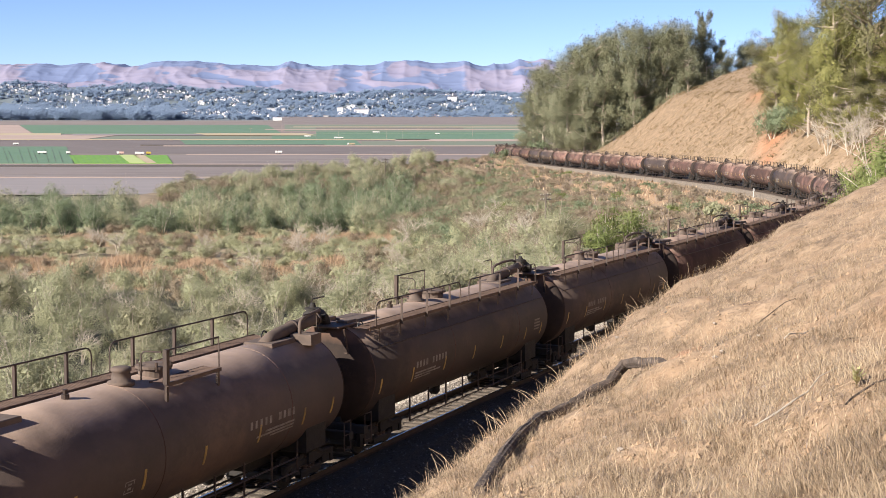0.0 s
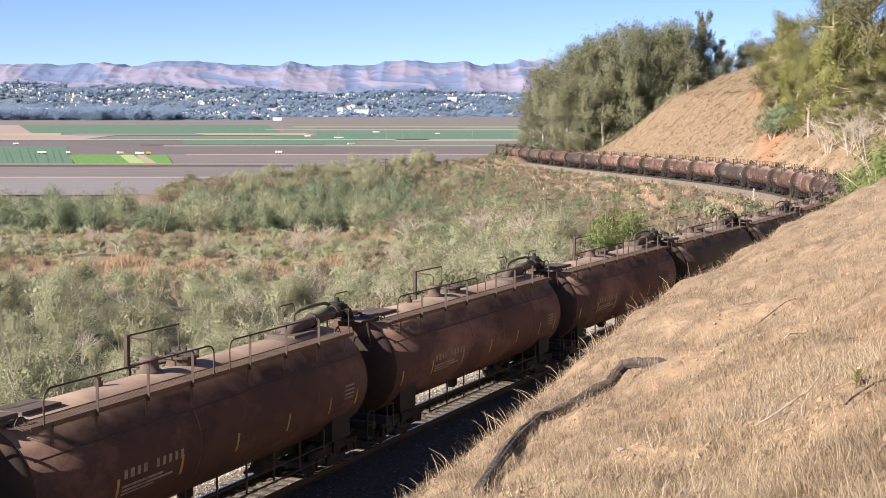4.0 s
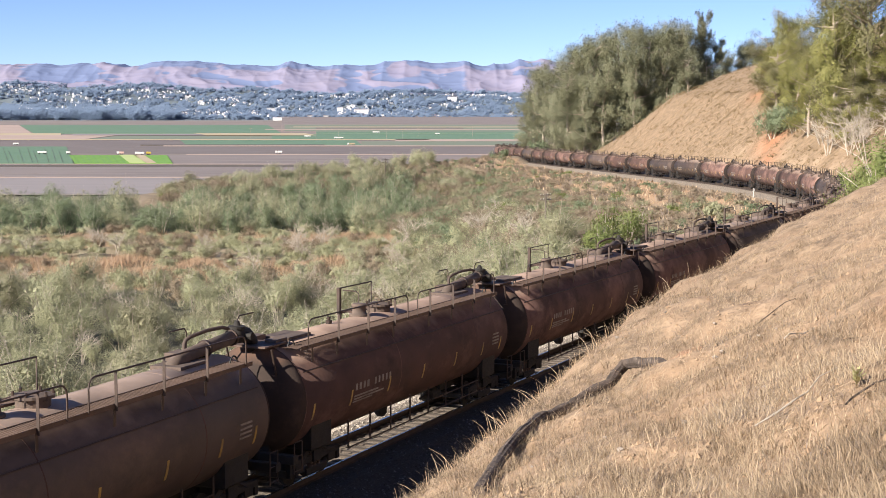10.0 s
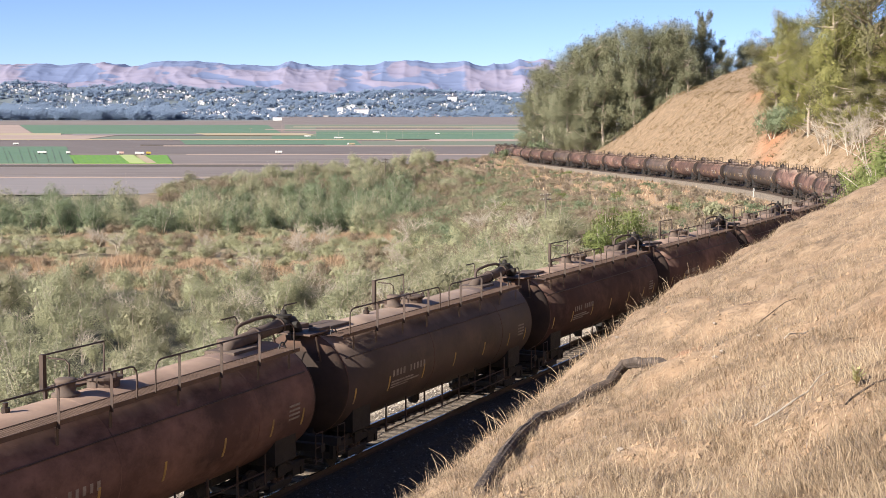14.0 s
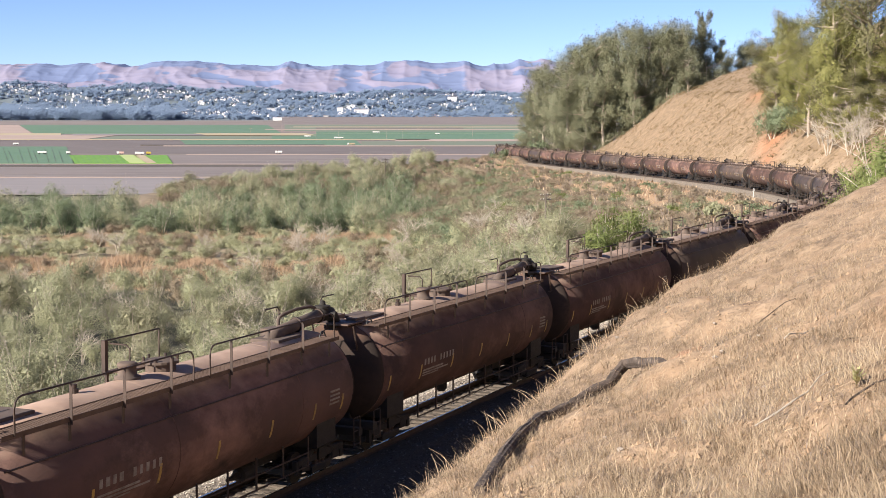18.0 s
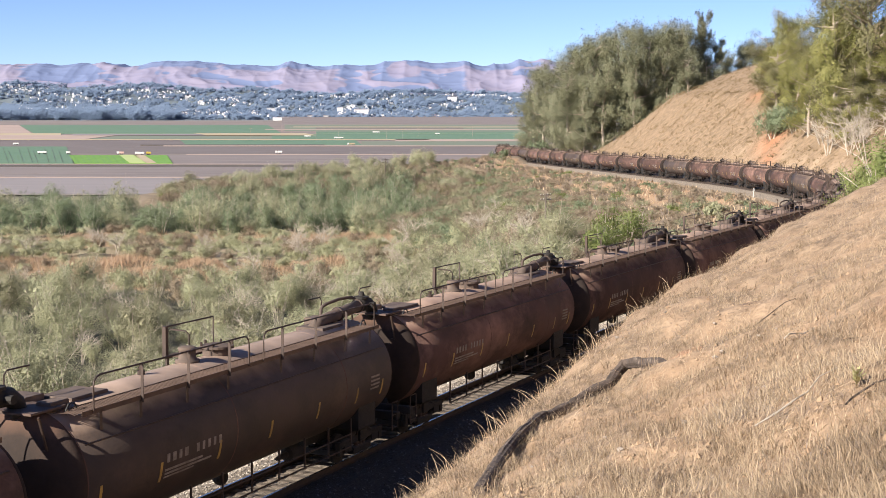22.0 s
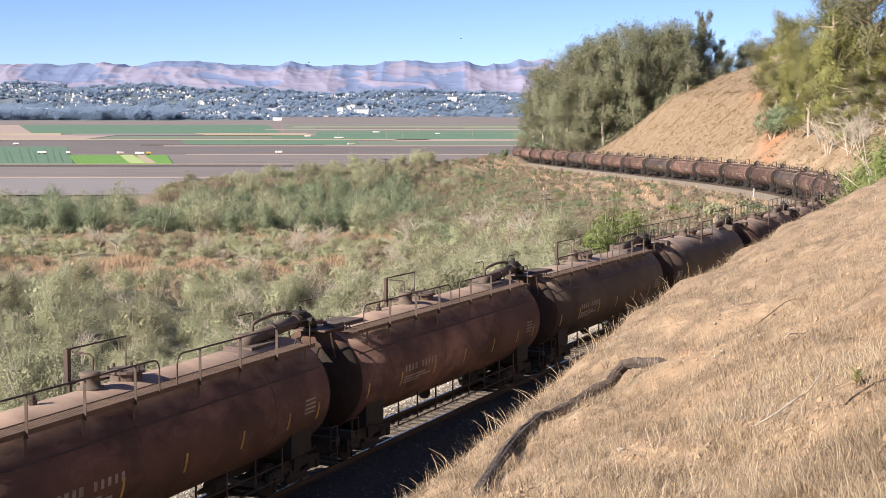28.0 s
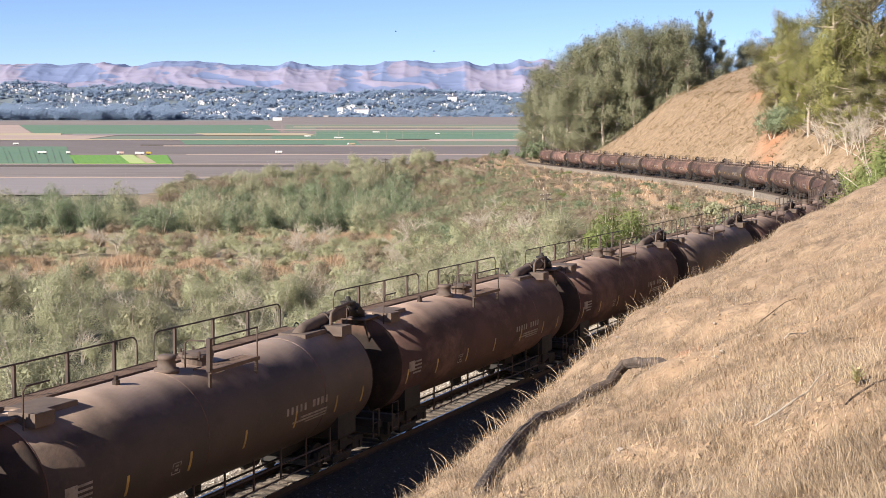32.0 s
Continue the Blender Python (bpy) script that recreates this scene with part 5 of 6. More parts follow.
# the fallen branch
def make_log():
    # from the lower end up to the broken end, placed to fit the camera's view
    pts = [(0.271, 10.6, 7.173), (0.389, 11.5, 7.074), (0.495, 12.4, 6.952), (0.651, 13.3, 6.885), (0.814, 14.15, 6.823), (1.053, 15, 6.779), (1.265, 15.33, 6.768), (1.452, 15.67, 6.766), (1.685, 16, 6.84), (1.95, 16.2, 6.919), (2.067, 16.4, 7.002), (2.179, 16.6, 7.073), (2.266, 16.4, 7.138), (2.358, 16.2, 7.161), (2.435, 15.8, 7.25), (2.5, 15.4, 7.29)]
    radii = [0.05, 0.052, 0.053, 0.054, 0.056, 0.058, 0.058, 0.06, 0.062, 0.063, 0.062, 0.06, 0.062, 0.063, 0.062, 0.05]
    rs = np.random.RandomState(231)
    # finer steps, each a little off the line, with a furrowed bark all round
    u = np.linspace(0, len(pts) - 1, 110)
    fine = np.stack([np.interp(u, np.arange(len(pts)), [p[k] for p in pts]) for k in range(3)], 1)
    fine[:, 2] += 0.004 * np.sin(u * 4.1) + 0.003 * np.sin(u * 9.7 + 1)
    fine[:, 0] += 0.004 * np.sin(u * 3.3 + 2)
    rad = np.interp(u, np.arange(len(pts)), radii) * (1.04 + 0.06 * np.sin(u * 5.3) + 0.05 * np.sin(u * 12.1 + 2) + rs.normal(0, 0.015, len(u)))
    b = Build().tube([tuple(p) for p in fine], rad.tolist(), 20)
    furrow = rs.normal(0, 0.05, 20)
    for i in range(len(u)):
        furrow = 0.95 * furrow + rs.normal(0, 0.018, 20)
        for j in range(20):
            k = i * 20 + j
            v = np.array(b.v[k])
            b.v[k] = tuple(fine[i] + (v - fine[i]) * (1 + furrow[j]))
    fine_up = 0.03
    b.v = [(v[0], v[1], v[2] + fine_up) for v in b.v]
    fine[:, 2] += fine_up
    log = thing("fallen_log", Matrix(), "charred crooked fallen branch lying on the dry grass slope", "log")
    part("limb", b, LOG, log)
    for k, v in ((44, (0.05, -0.08, -0.07)), (70, (-0.03, 0.0, 0.06))):
        p = Vector(fine[k])
        part("stub", Build().tube([p, p + Vector(v) * 0.6, p + Vector(v)], [0.03, 0.022, 0.012], 7), LOG, log, "broken side stub")


make_log()


# ---------------------------------------------------------------- small things beside the line
def make_pole(x, y, h, label):
    z = height(x, y)
    t = thing("utility_pole", pose(x, y, z, 0, 0, 35), label, "pole", "wooden poles")
    part("post", Build().tube([(0, 0, -0.6), (0, 0, h)], [0.17, 0.12], 8), POLEWOOD, t)
    for k in (0.35, 1.15):
        part("crossarm", Build().box(-1.2, 1.2, -0.06, 0.06, h - k - 0.06, h - k + 0.06), POLEWOOD, t)
        for q in (-1.05, -0.45, 0.45, 1.05):
            part("insulator", Build().lathe([(h - k + 0.06, 0.03), (h - k + 0.1, 0.06), (h - k + 0.19, 0.05), (h - k + 0.22, 0.02)], 8, "z", (q, 0, 0)), WHITE, t)


POLEWOOD = mat("grey_pole_wood", (0.24, 0.20, 0.165), (0.15, 0.125, 0.10), 4.0, 0.9, 0.0, 0.3, 20.0)
make_pole(17.6, 240.0, 7.8, "old wooden utility pole standing in the scrub")
make_pole(-16.5, 400.0, 7.5, "old wooden utility pole above the brush")
for x, y, top in ((78.1, 330.0, 32.7),):
    make_pole(x, y, top - height(x, y), "weathered utility pole on the ridge behind the trees")
x, y, z = beside(174.5, -3.4, -0.7)
post = thing("milepost", pose(x, y, z, 0, 0, 20), "white painted milepost beside the track", "milepost")
part("post", Build().box(-0.05, 0.05, -0.05, 0.05, -0.3, 1.3, c=0.012), WHITE, post)
part("plate", Build().box(-0.15, 0.15, -0.08, -0.052, 0.85, 1.28, c=0.008), WHITE, post)
part("number_bars", Build().box(-0.08, 0.08, -0.084, -0.08, 1.02, 1.1), GRIME, post)

# dead twigs and stones on the near slope
rs = np.random.RandomState(401)
for i, (x, y, a, n) in enumerate(((2.45, 9.5, 30, 0.8), (2.75, 8.8, 24, 0.5), (3.2, 12.4, 40, 0.5), (3.9, 16.5, 15, 0.7))):
    pts = []
    for k in range(6):
        q = n * (k / 5 - 0.5)
        px, py = x + q * math.cos(radians(a)) + rs.normal(0, 0.02), y + q * math.sin(radians(a)) * 1.6 + rs.normal(0, 0.02)
        pts.append((px, py, height(px, py) + 0.05 + 0.03 * rs.uniform()))
    t = thing("dead_twig", Matrix(), "thin dead twig lying in the dry grass", "twig", "dead twigs")
    part("stem", Build().tube(pts, [0.006, 0.008, 0.007, 0.006, 0.005, 0.003], 6), LOG if i % 2 else TWIG, t)
STONE = mat("pale_stone", (0.42, 0.36, 0.30), (0.28, 0.23, 0.19), 8.0, 0.9, 0.0, 0.4, 20.0, per="object")
for i in range(46):
    x, y = rs.uniform(0.6, 5.0), rs.uniform(6.5, 20)
    if x > 0.3 * y or x < 0.03 * y:
        continue
    r = rs.uniform(0.012, 0.035)
    b = Build()
    prof = [(-0.6 * r, 0.3 * r), (-0.35 * r, 0.8 * r), (0.1 * r, r), (0.45 * r, 0.7 * r), (0.62 * r, 0.2 * r)]
    b.lathe(prof, 7, "z")
    b.v = [(v[0] * rs.uniform(0.8, 1.3), v[1] * rs.uniform(0.8, 1.3), v[2]) for v in b.v]
    ob = tagged(new("stone", b.mesh("stone", STONE)), "small pale stone lying in the dry grass", "stone", "stones on the slope")
    ob.matrix_world = pose(x, y, height(x, y) + 0.3 * r, 0, 0, rs.uniform(0, 360))
# a pale rosette plant among the stalks
plant = thing("pale_weed", pose(2.74, 9.15, height(2.74, 9.15)), "pale yellowish leafy weed growing in the dry grass", "plant")
PALELEAF = leafy("pale_green_leaves", (0.55, 0.50, 0.26), (0.45, 0.43, 0.22))
lv = []
for i in range(34):
    a, e, n = rs.uniform(0, 6.28), rs.uniform(0.2, 1.3), rs.uniform(0.05, 0.11)
    d = np.array((math.cos(a) * math.cos(e), math.sin(a) * math.cos(e), math.sin(e)))
    w = np.array((-math.sin(a), math.cos(a), 0)) * 0.011
    c0 = np.array((0, 0, 0.02 + 0.09 * rs.uniform()))
    lv.append((c0 - w * 0.4, c0 + d * n * 0.5 + w, c0 + d * n, c0 + d * n * 0.5 - w))
part("leaves", quads("leaves", np.array(lv), PALELEAF), PALELEAF, plant)
part("stalk", Build().tube([(0, 0, -0.02), (0.005, 0, 0.13)], 0.006, 5), WEED, plant)

for i, (x, y, k) in enumerate(((61.5, 262.0, 1.15), (64.0, 256.0, 1.0))):
    ob = copy_thing(corner_bush, pose(x, y, height(x, y) - 0.3, 0, 0, 60 * i))
    ob.scale = (k, k, k)
# dark shrubs at the left foot of the grove
corner = [make_shrub("dark_shrub", 171 + i, 5.0, 5.0, 130, 12, 0.2, DENSE, TWIG, "dark green shrub beside the far end of the track", "shrub", "dark shrubs by the bend") for i in range(2)]
for i, (x, y, k) in enumerate(((28.5, 440, 1.2), (32.0, 436, 1.3), (25.0, 447, 0.9), (18.4, 424, 0.62), (15.0, 430, 0.5), (30.0, 462, 1.0))):
    m = pose(x, y, height(x, y) - 0.2, 0, 0, 70 * i)
    ob = corner[i] if i < 2 else copy_thing(corner[i % 2], m)
    ob.matrix_world = m
    ob.scale = (k, k, k)

# ---------------------------------------------------------------- the plain, the town, the mountains
def row(y):
    """How far off a place of the plain lies, from its place under the horizon."""
    return FOCAL * (EYE[2] - VALLEY) / (y - 191.03)


def field(name, label, x0, x1, y0, y1, material, skew=0.0, lift=0.3):
    """A flat patch of farmland between two bearings and two distances."""
    b = Build()
    far, near = row(y0), row(y1)
    q = []
    for r, k in ((near, 0.0), (far, skew)):
        for x in np.linspace(x0 + k, x1 + k, 13):
            q.append(((x - 784) / FOCAL * r, r, VALLEY + lift + float(smooth(np.array(r), 3000, 4600)) * 75))
    b.v = q + [(v[0], v[1], v[2] - 0.3) for v in q]
    for i in range(12):
        b.f += [(i, i + 1, 14 + i, 13 + i), (i, 26 + i, 27 + i, i + 1), (13 + i, 14 + i, 40 + i, 39 + i)]
    return tagged(new(name, b.mesh(name, material)), label, "field", kind="structure")


SOIL = mat("ploughed_soil", (0.225, 0.188, 0.178), (0.172, 0.143, 0.135), 0.018, 0.95, 0, 0, 30, (0.26, 0.22, 0.205), 0.05, (0.55, 0.7), stretch=(1, 5, 1))
DARKSOIL = mat("dark_ploughed_soil", (0.175, 0.145, 0.138), (0.135, 0.112, 0.107), 0.018, 0.95, 0, 0, 30, (0.21, 0.175, 0.165), 0.05, (0.55, 0.7), stretch=(1, 5, 1))
DITCH = mat("dark_field_edge", (0.085, 0.07, 0.06), (0.11, 0.09, 0.075), 0.05, 0.95)
TEAL = mat("blue_green_crop", (0.10, 0.185, 0.115), (0.125, 0.205, 0.13), 0.06, 0.9, stretch=(4, 0.15, 1))
LETTUCE = mat("bright_green_crop", (0.12, 0.27, 0.035), (0.16, 0.31, 0.06), 0.06, 0.9, stretch=(5, 0.15, 1))
LIME = mat("pale_lime_crop", (0.42, 0.50, 0.20), (0.36, 0.44, 0.16), 0.05, 0.9)
TANFIELD = mat("dry_tan_field", (0.45, 0.37, 0.25), (0.38, 0.30, 0.20), 0.02, 0.95)
PINKFIELD = mat("bare_pinkish_field", (0.42, 0.32, 0.27), (0.36, 0.27, 0.23), 0.02, 0.95)
GREYGREEN = mat("grey_green_crop", (0.15, 0.185, 0.13), (0.18, 0.20, 0.15), 0.01, 0.95, stretch=(1, 6, 1))

MAUVE = mat("pale_tilled_soil", (0.262, 0.232, 0.232), (0.228, 0.203, 0.203), 0.015, 0.95, stretch=(1, 8, 1))
for args in (("field_near", "pale tilled field beyond the thicket", -150, 1000, 316.5, 346, MAUVE, 0, 0.6), ("field_path", "thin pale track between two fields", -150, 1000, 315.4, 316.2, PINKFIELD, 0, 0.7),
             ("field_tilled", "grey-brown tilled field", -150, 1000, 296, 315, SOIL, 0, 0.2), 
             ("field_stubble", "dry tan stubble strip beside the thicket", 225, 345, 347, 358, TANFIELD, 0, 0.25), ("field_hedge", "dark low hedge at the field's edge", 225, 345, 345.2, 346.8, DITCH, 0, 0.5),
             ("field_ditch", "dark field edge across the plain", -150, 1000, 291.8, 295.8, DITCH, 0, 0.3), ("field_verge", "pale verge beside the ditch", -150, 1000, 290.4, 291.6, PINKFIELD, 0, 0.3),
             ("field_brown", "brown ploughed field", 288, 1000, 274, 290.2, SOIL, -22, 0.2), ("field_furrow", "thin pale furrow across the brown field", 330, 1000, 273.0, 273.9, PINKFIELD, 0, 0.3),
             ("field_brown_back", "dark brown ploughed field", 120, 1000, 259.5, 272.9, DARKSOIL, 0, 0.2),
             ("field_crop", "blue-green crop field in rows", -150, 131, 260, 290, TEAL, -12, 0.4), ("field_lettuce", "bright green lettuce field", 133, 306, 275.5, 290, LETTUCE, -10, 0.5),
             ("field_harvest", "pale lime strip in the lettuce", 229, 257, 275.8, 290, LIME, -17, 0.8), ("field_cut", "pale harvested strip in the lettuce", 259, 277, 275.8, 290, TANFIELD, -22, 0.8),
             ("field_brown_far", "brown ploughed field", -150, 330, 248.5, 259.4, DARKSOIL, 0, 0.2),
             ("field_line", "dark lane across the plain", 250, 575, 256.6, 258.0, DITCH, 0, 0.5), ("field_lane", "pale lane across the plain", 290, 1000, 258.3, 259.2, PINKFIELD, 0, 0.5),
             ("field_teal", "thin blue-green crop field", 330, 640, 248.5, 256.4, TEAL, -10, 0.3), ("field_fallow", "fallow grey-green field", 640, 960, 250.6, 258.2, GREYGREEN, 0, 0.3),
             ("field_track", "pale dirt road across the plain", -150, 760, 247.2, 248.3, TANFIELD, 0, 0.6), ("field_soil", "bare pinkish field", -150, 150, 239.5, 247, PINKFIELD, 60, 0.3),
             ("field_mixed", "grey-green crop field", 152, 480, 240.8, 247, GREYGREEN, 60, 0.3), ("field_grey", "green crop field", 482, 960, 237.5, 246.6, TEAL, 0, 0.35), ("field_pale", "pale pinkish dry strip", 700, 930, 247.2, 250.4, PINKFIELD, 0, 0.6),
             ("field_green", "long green crop field", 62, 500, 221.5, 236.8, TEAL, -25, 0.4), ("field_straw", "pale straw strip", 365, 560, 237, 240.4, TANFIELD, -20, 0.9), ("field_white", "pale covered crop rows", 130, 420, 237.6, 240.2, MAUVE, 0, 0.7),
             ("field_pink", "bare pinkish field", -150, 58, 221.5, 236, PINKFIELD, -22, 0.3), ("field_dust", "dry tan strip", -150, 110, 236.4, 239.4, TANFIELD, 0, 0.5),
             ("field_right", "grey-green field beside the town", 505, 960, 221, 232, GREYGREEN, 0, 0.3), ("field_right_green", "green field beside the town", 500, 960, 213, 220, SOIL, 0, 0.3), ("field_strip", "pale straw strip between crops", 520, 930, 224.6, 225.6, TANFIELD, 0, 0.6), ("field_seam", "thin pale lane between crops", 470, 945, 229.6, 230.3, PINKFIELD, 0, 0.6), ("field_dark", "dark tilled strip", 560, 820, 226.4, 228.2, DARKSOIL, 0, 0.6),
             ("field_right_dark", "dark green field", 560, 960, 233, 236.6, TEAL, 0, 0.3)):
    field(*args)


# dark wheel tracks between the crop rows
for i in range(17):
    x = -118 + 14.5 * i + 3 * math.sin(i * 2.3)
    field("furrow", "dark wheel track between rows of the crop", x, x + 0.45, 263 + 5 * (i % 3 == 1), 289, DITCH, -11 + 1.1 * i / 4, 0.55)
for i in range(8):
    x = 140 + 11.5 * i
    field("furrow", "dark wheel track between rows of lettuce", x, x + 0.6, 276, 289.6, TEAL, -10, 0.62)

# farm machines and loads on the plain
def truck(x, y, length, white, label, cargo):
    r = row(y)
    length *= 0.62
    t = thing("farm_truck", pose((x - 784) / FOCAL * r, r, VALLEY + 0.4, 0, 0, 8), label, "truck", "farm machines")
    t.scale = (0.7, 0.7, 0.8)
    part("cab", Build().box(-length / 2, -length / 2 + 1.8, -1.1, 1.1, 0.7, 2.5, c=0.15), white, t)
    part("cargo_bed", Build().box(-length / 2 + 2.0, length / 2, -1.2, 1.2, 0.9, 2.4, c=0.1), cargo, t)
    for wx in (-length / 2 + 1.2, length / 2 - 1.2, length / 2 - 2.6):
        for wy in (-1.1, 1.1):
            part("wheel", Build().lathe([(wy - 0.15, 0.5), (wy + 0.15, 0.5)], 12, "y", (wx, 0, 0.5)), RUBBER, t)


YELLOWPAINT = mat("yellow_crates", (0.65, 0.48, 0.08), None, 1.0, 0.7)
PINKPAINT = mat("faded_red_machine", (0.55, 0.30, 0.24), (0.65, 0.5, 0.42), 1.0, 0.7)
for x, y, n, a, label, c in ((214, 274.5, 10, WHITE, "white and red harvesting machine in the lettuce", PINKPAINT), (248, 275, 13, WHITE, "white flatbed truck in the lettuce", WHITE), (264, 274.8, 7, YELLOWPAINT, "yellow crate trailer beside the lettuce", YELLOWPAINT),
                             (122, 274, 6, WHITE, "white trailer at the field's edge", WHITE), (76, 273.5, 13, WHITE, "white irrigation rig in the crop", WHITE), (622, 258, 14, WHITE, "white field machine on brown soil", TANFIELD),
                             (494, 273, 10, WHITE, "white pickup on the ploughed field", WHITE), (666, 236, 18, WHITE, "white field truck on the plain", WHITE), (600, 246.5, 20, WHITE, "pale farm truck on the plain", WHITE), (774, 239, 12, WHITE, "white farm truck on the plain", WHITE),
                             (545, 243.5, 14, WHITE, "white farm truck on the plain", WHITE), (30, 257.6, 10, WHITE, "white farm truck on the plain", WHITE)):
    truck(x, y, n, a, label, c)

# thin poles along the lanes of the plain
for i, (x, y) in enumerate(((600, 247), (684, 247), (740, 243), (836, 242), (500, 237), (516, 240), (713, 246), (445, 244), (560, 250))):
    r = row(y)
    t = thing("field_pole", pose((x - 784) / FOCAL * r, r, VALLEY), "thin wooden pole beside a farm lane", "pole", "poles on the plain")
    part("post", Build().tube([(0, 0, -0.5), (0, 0, 10.0)], [0.16, 0.12], 6), BARK, t)
    part("crossarm", Build().box(-1.2, 1.2, -0.1, 0.1, 9.2, 9.4), BARK, t)

# town: houses and trees on rising ground
rs = np.random.RandomState(301)


def spot(x, r):
    px = (x - 784) / FOCAL * r
    return px, r, height(px, r)


HOUSEWALL = mat("pale_house_walls", (0.70, 0.69, 0.70), (0.50, 0.49, 0.52), 0.01, 0.8, per="object", per_amount=0.2)
HOUSEROOF = mat("house_roofs", (0.34, 0.29, 0.31), (0.27, 0.25, 0.28), 0.01, 0.8, per="object", per_amount=0.3)


def house_forms(w, d, h):
    wall = Build().box(-w / 2, w / 2, -d / 2, d / 2, -2, h)
    roof = Build()
    roof.v = [(-w / 2 - 0.6, -d / 2 - 0.6, h), (w / 2 + 0.6, -d / 2 - 0.6, h), (w / 2 + 0.6, d / 2 + 0.6, h), (-w / 2 - 0.6, d / 2 + 0.6, h), (-w / 2 + 2, 0, h + 2.6), (w / 2 - 2, 0, h + 2.6)]
    roof.f = [(0, 1, 5, 4), (1, 2, 5), (2, 3, 4, 5), (3, 0, 4), (3, 2, 1, 0)]
    return wall, roof


house_makers = []
for w, d, h in ((16, 10, 5), (22, 12, 6), (13, 11, 8)):
    t = thing("house", Matrix(), "pale house with a low roof among trees in the town", "house", "houses of the town")
    a, b = house_forms(w, d, h)
    part("wall", a, HOUSEWALL, t)
    part("roof", b, HOUSEROOF, t)
    house_makers.append(t)
n = 0
for i in range(900):
    x = rs.uniform(-10, 930)
    r = rs.choice((rs.uniform(3300, 3600), rs.uniform(3300, 4350)))
    if x < 300 and r < 3500:
        continue
    if math.sin(x * 0.021 + r * 0.011) + 0.7 * math.sin(x * 0.05 - r * 0.017) < -0.2:
        continue
    if n >= 280:
        break
    m = pose(*spot(x, r), 0, 0, rs.uniform(0, 180))
    ob = house_makers[n] if n < 3 else copy_thing(house_makers[n % 3], m)
    ob.matrix_world = m
    k = rs.uniform(0.35, 0.65)
    ob.scale = (k, k, k)
    n += 1
for x, r, w, d, h in ((640, 3350, 34, 20, 17), (603, 3330, 14, 14, 22), (318, 3320, 50, 20, 8), (560, 3250, 60, 25, 7), (500, 3150, 40, 18, 7), (800, 3900, 24, 16, 14), (490, 3500, 46, 18, 9)):
    t = thing("hall", pose(*spot(x, r), 0, 0, 5), "large pale flat building at the edge of the town", "building", "large town buildings")
    part("wall", Build().box(-w / 2, w / 2, -d / 2, d / 2, -2, h), HOUSEWALL, t)
    part("roof", Build().box(-w / 2 - 0.5, w / 2 + 0.5, -d / 2 - 0.5, d / 2 + 0.5, h, h + 1.0), HOUSEROOF, t)
# the rest of the town, too small to tell apart
roofs = Build()
for i in range(2000):
    x, r = rs.uniform(-10, 935), rs.uniform(3300, 4300)
    if math.sin(x * 0.021 + r * 0.011) + 0.7 * math.sin(x * 0.05 - r * 0.017) < -0.35 or (x < 300 and r < 3480):
        continue
    w, d, h = rs.uniform(1.4, 3.4), rs.uniform(1.2, 2.6), rs.uniform(3, 6.5)
    roofs.box(-w, w, -d, d, -2, h, pose(*spot(x, r), 0, 0, rs.uniform(-30, 30)))
tagged(new("town_houses", roofs.mesh("town_houses", HOUSEWALL)), "pale small houses spread over the far slopes", "houses", kind="stuff")
# distance haze is put into the leaf colour as blue
TOWNLEAF = leafy("hazed_tree_leaves", (0.190, 0.250, 0.350), (0.155, 0.212, 0.305), 0.03, 0.3)
cl = []
for i in range(2500):
    x = rs.uniform(-20, 940)
    r = rs.uniform(3260, 4470)
    if i < 420:
        x, r = rs.uniform(-20, 310), rs.uniform(3150, 3330)
    elif i < 560:
        x, r = rs.uniform(300, 940), rs.uniform(3180, 3260)
    big = 1.0 if i >= 420 else 1.5
    p = np.array(spot(x, r))
    if r > 4150 and i >= 560:
        # wooded knolls behind the houses
        p[2] += 7 * max(0.0, math.sin(x * 0.0125 - 1.6)) ** 2 + 4 * max(0.0, math.sin(x * 0.031)) ** 2
    k = (rs.uniform(7, 13) if i < 560 else rs.uniform(4.5, 9)) * big * (0.6 if 420 <= i < 560 else 1.0)
    c = p + rs.normal(0, 1, (8, 3)) * (k * 0.6, k * 0.4, k * 0.3) + (0, 0, k * 0.7)
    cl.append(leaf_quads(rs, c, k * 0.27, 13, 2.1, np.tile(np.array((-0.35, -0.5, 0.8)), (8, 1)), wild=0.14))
stuff("town_trees", cl, TOWNLEAF, "trees among the houses of the town, blue haze in their colour", "woods")

# mountains: folded bare hills, woods in gullies and on the crest, haze painted into both
def lumps(x, y, seed):
    """Smooth random hills, 0 to 1, about one to a unit."""
    g = np.random.RandomState(seed).uniform(0, 1, (64, 64))
    i, j = np.floor(x).astype(int), np.floor(y).astype(int)
    u, v = smooth(x - i, 0, 1), smooth(y - j, 0, 1)
    i, j = i % 64, j % 64
    i2, j2 = (i + 1) % 64, (j + 1) % 64
    return (g[i, j] * (1 - u) + g[i2, j] * u) * (1 - v) + (g[i, j2] * (1 - u) + g[i2, j2] * u) * v


def creased(x, y, seed):
    """Sharp ridges with round gullies between them, 0 to 1."""
    out, k, w = 0.0, 1.0, 0.0
    for o in range(3):
        out = out + k * (1 - np.abs(2 * lumps(x * 1.9 ** o + 7.3 * o, y * 1.9 ** o + 3.1 * o, seed + o) - 1)) ** 1.5
        w += k
        k *= 0.5
    return out / w


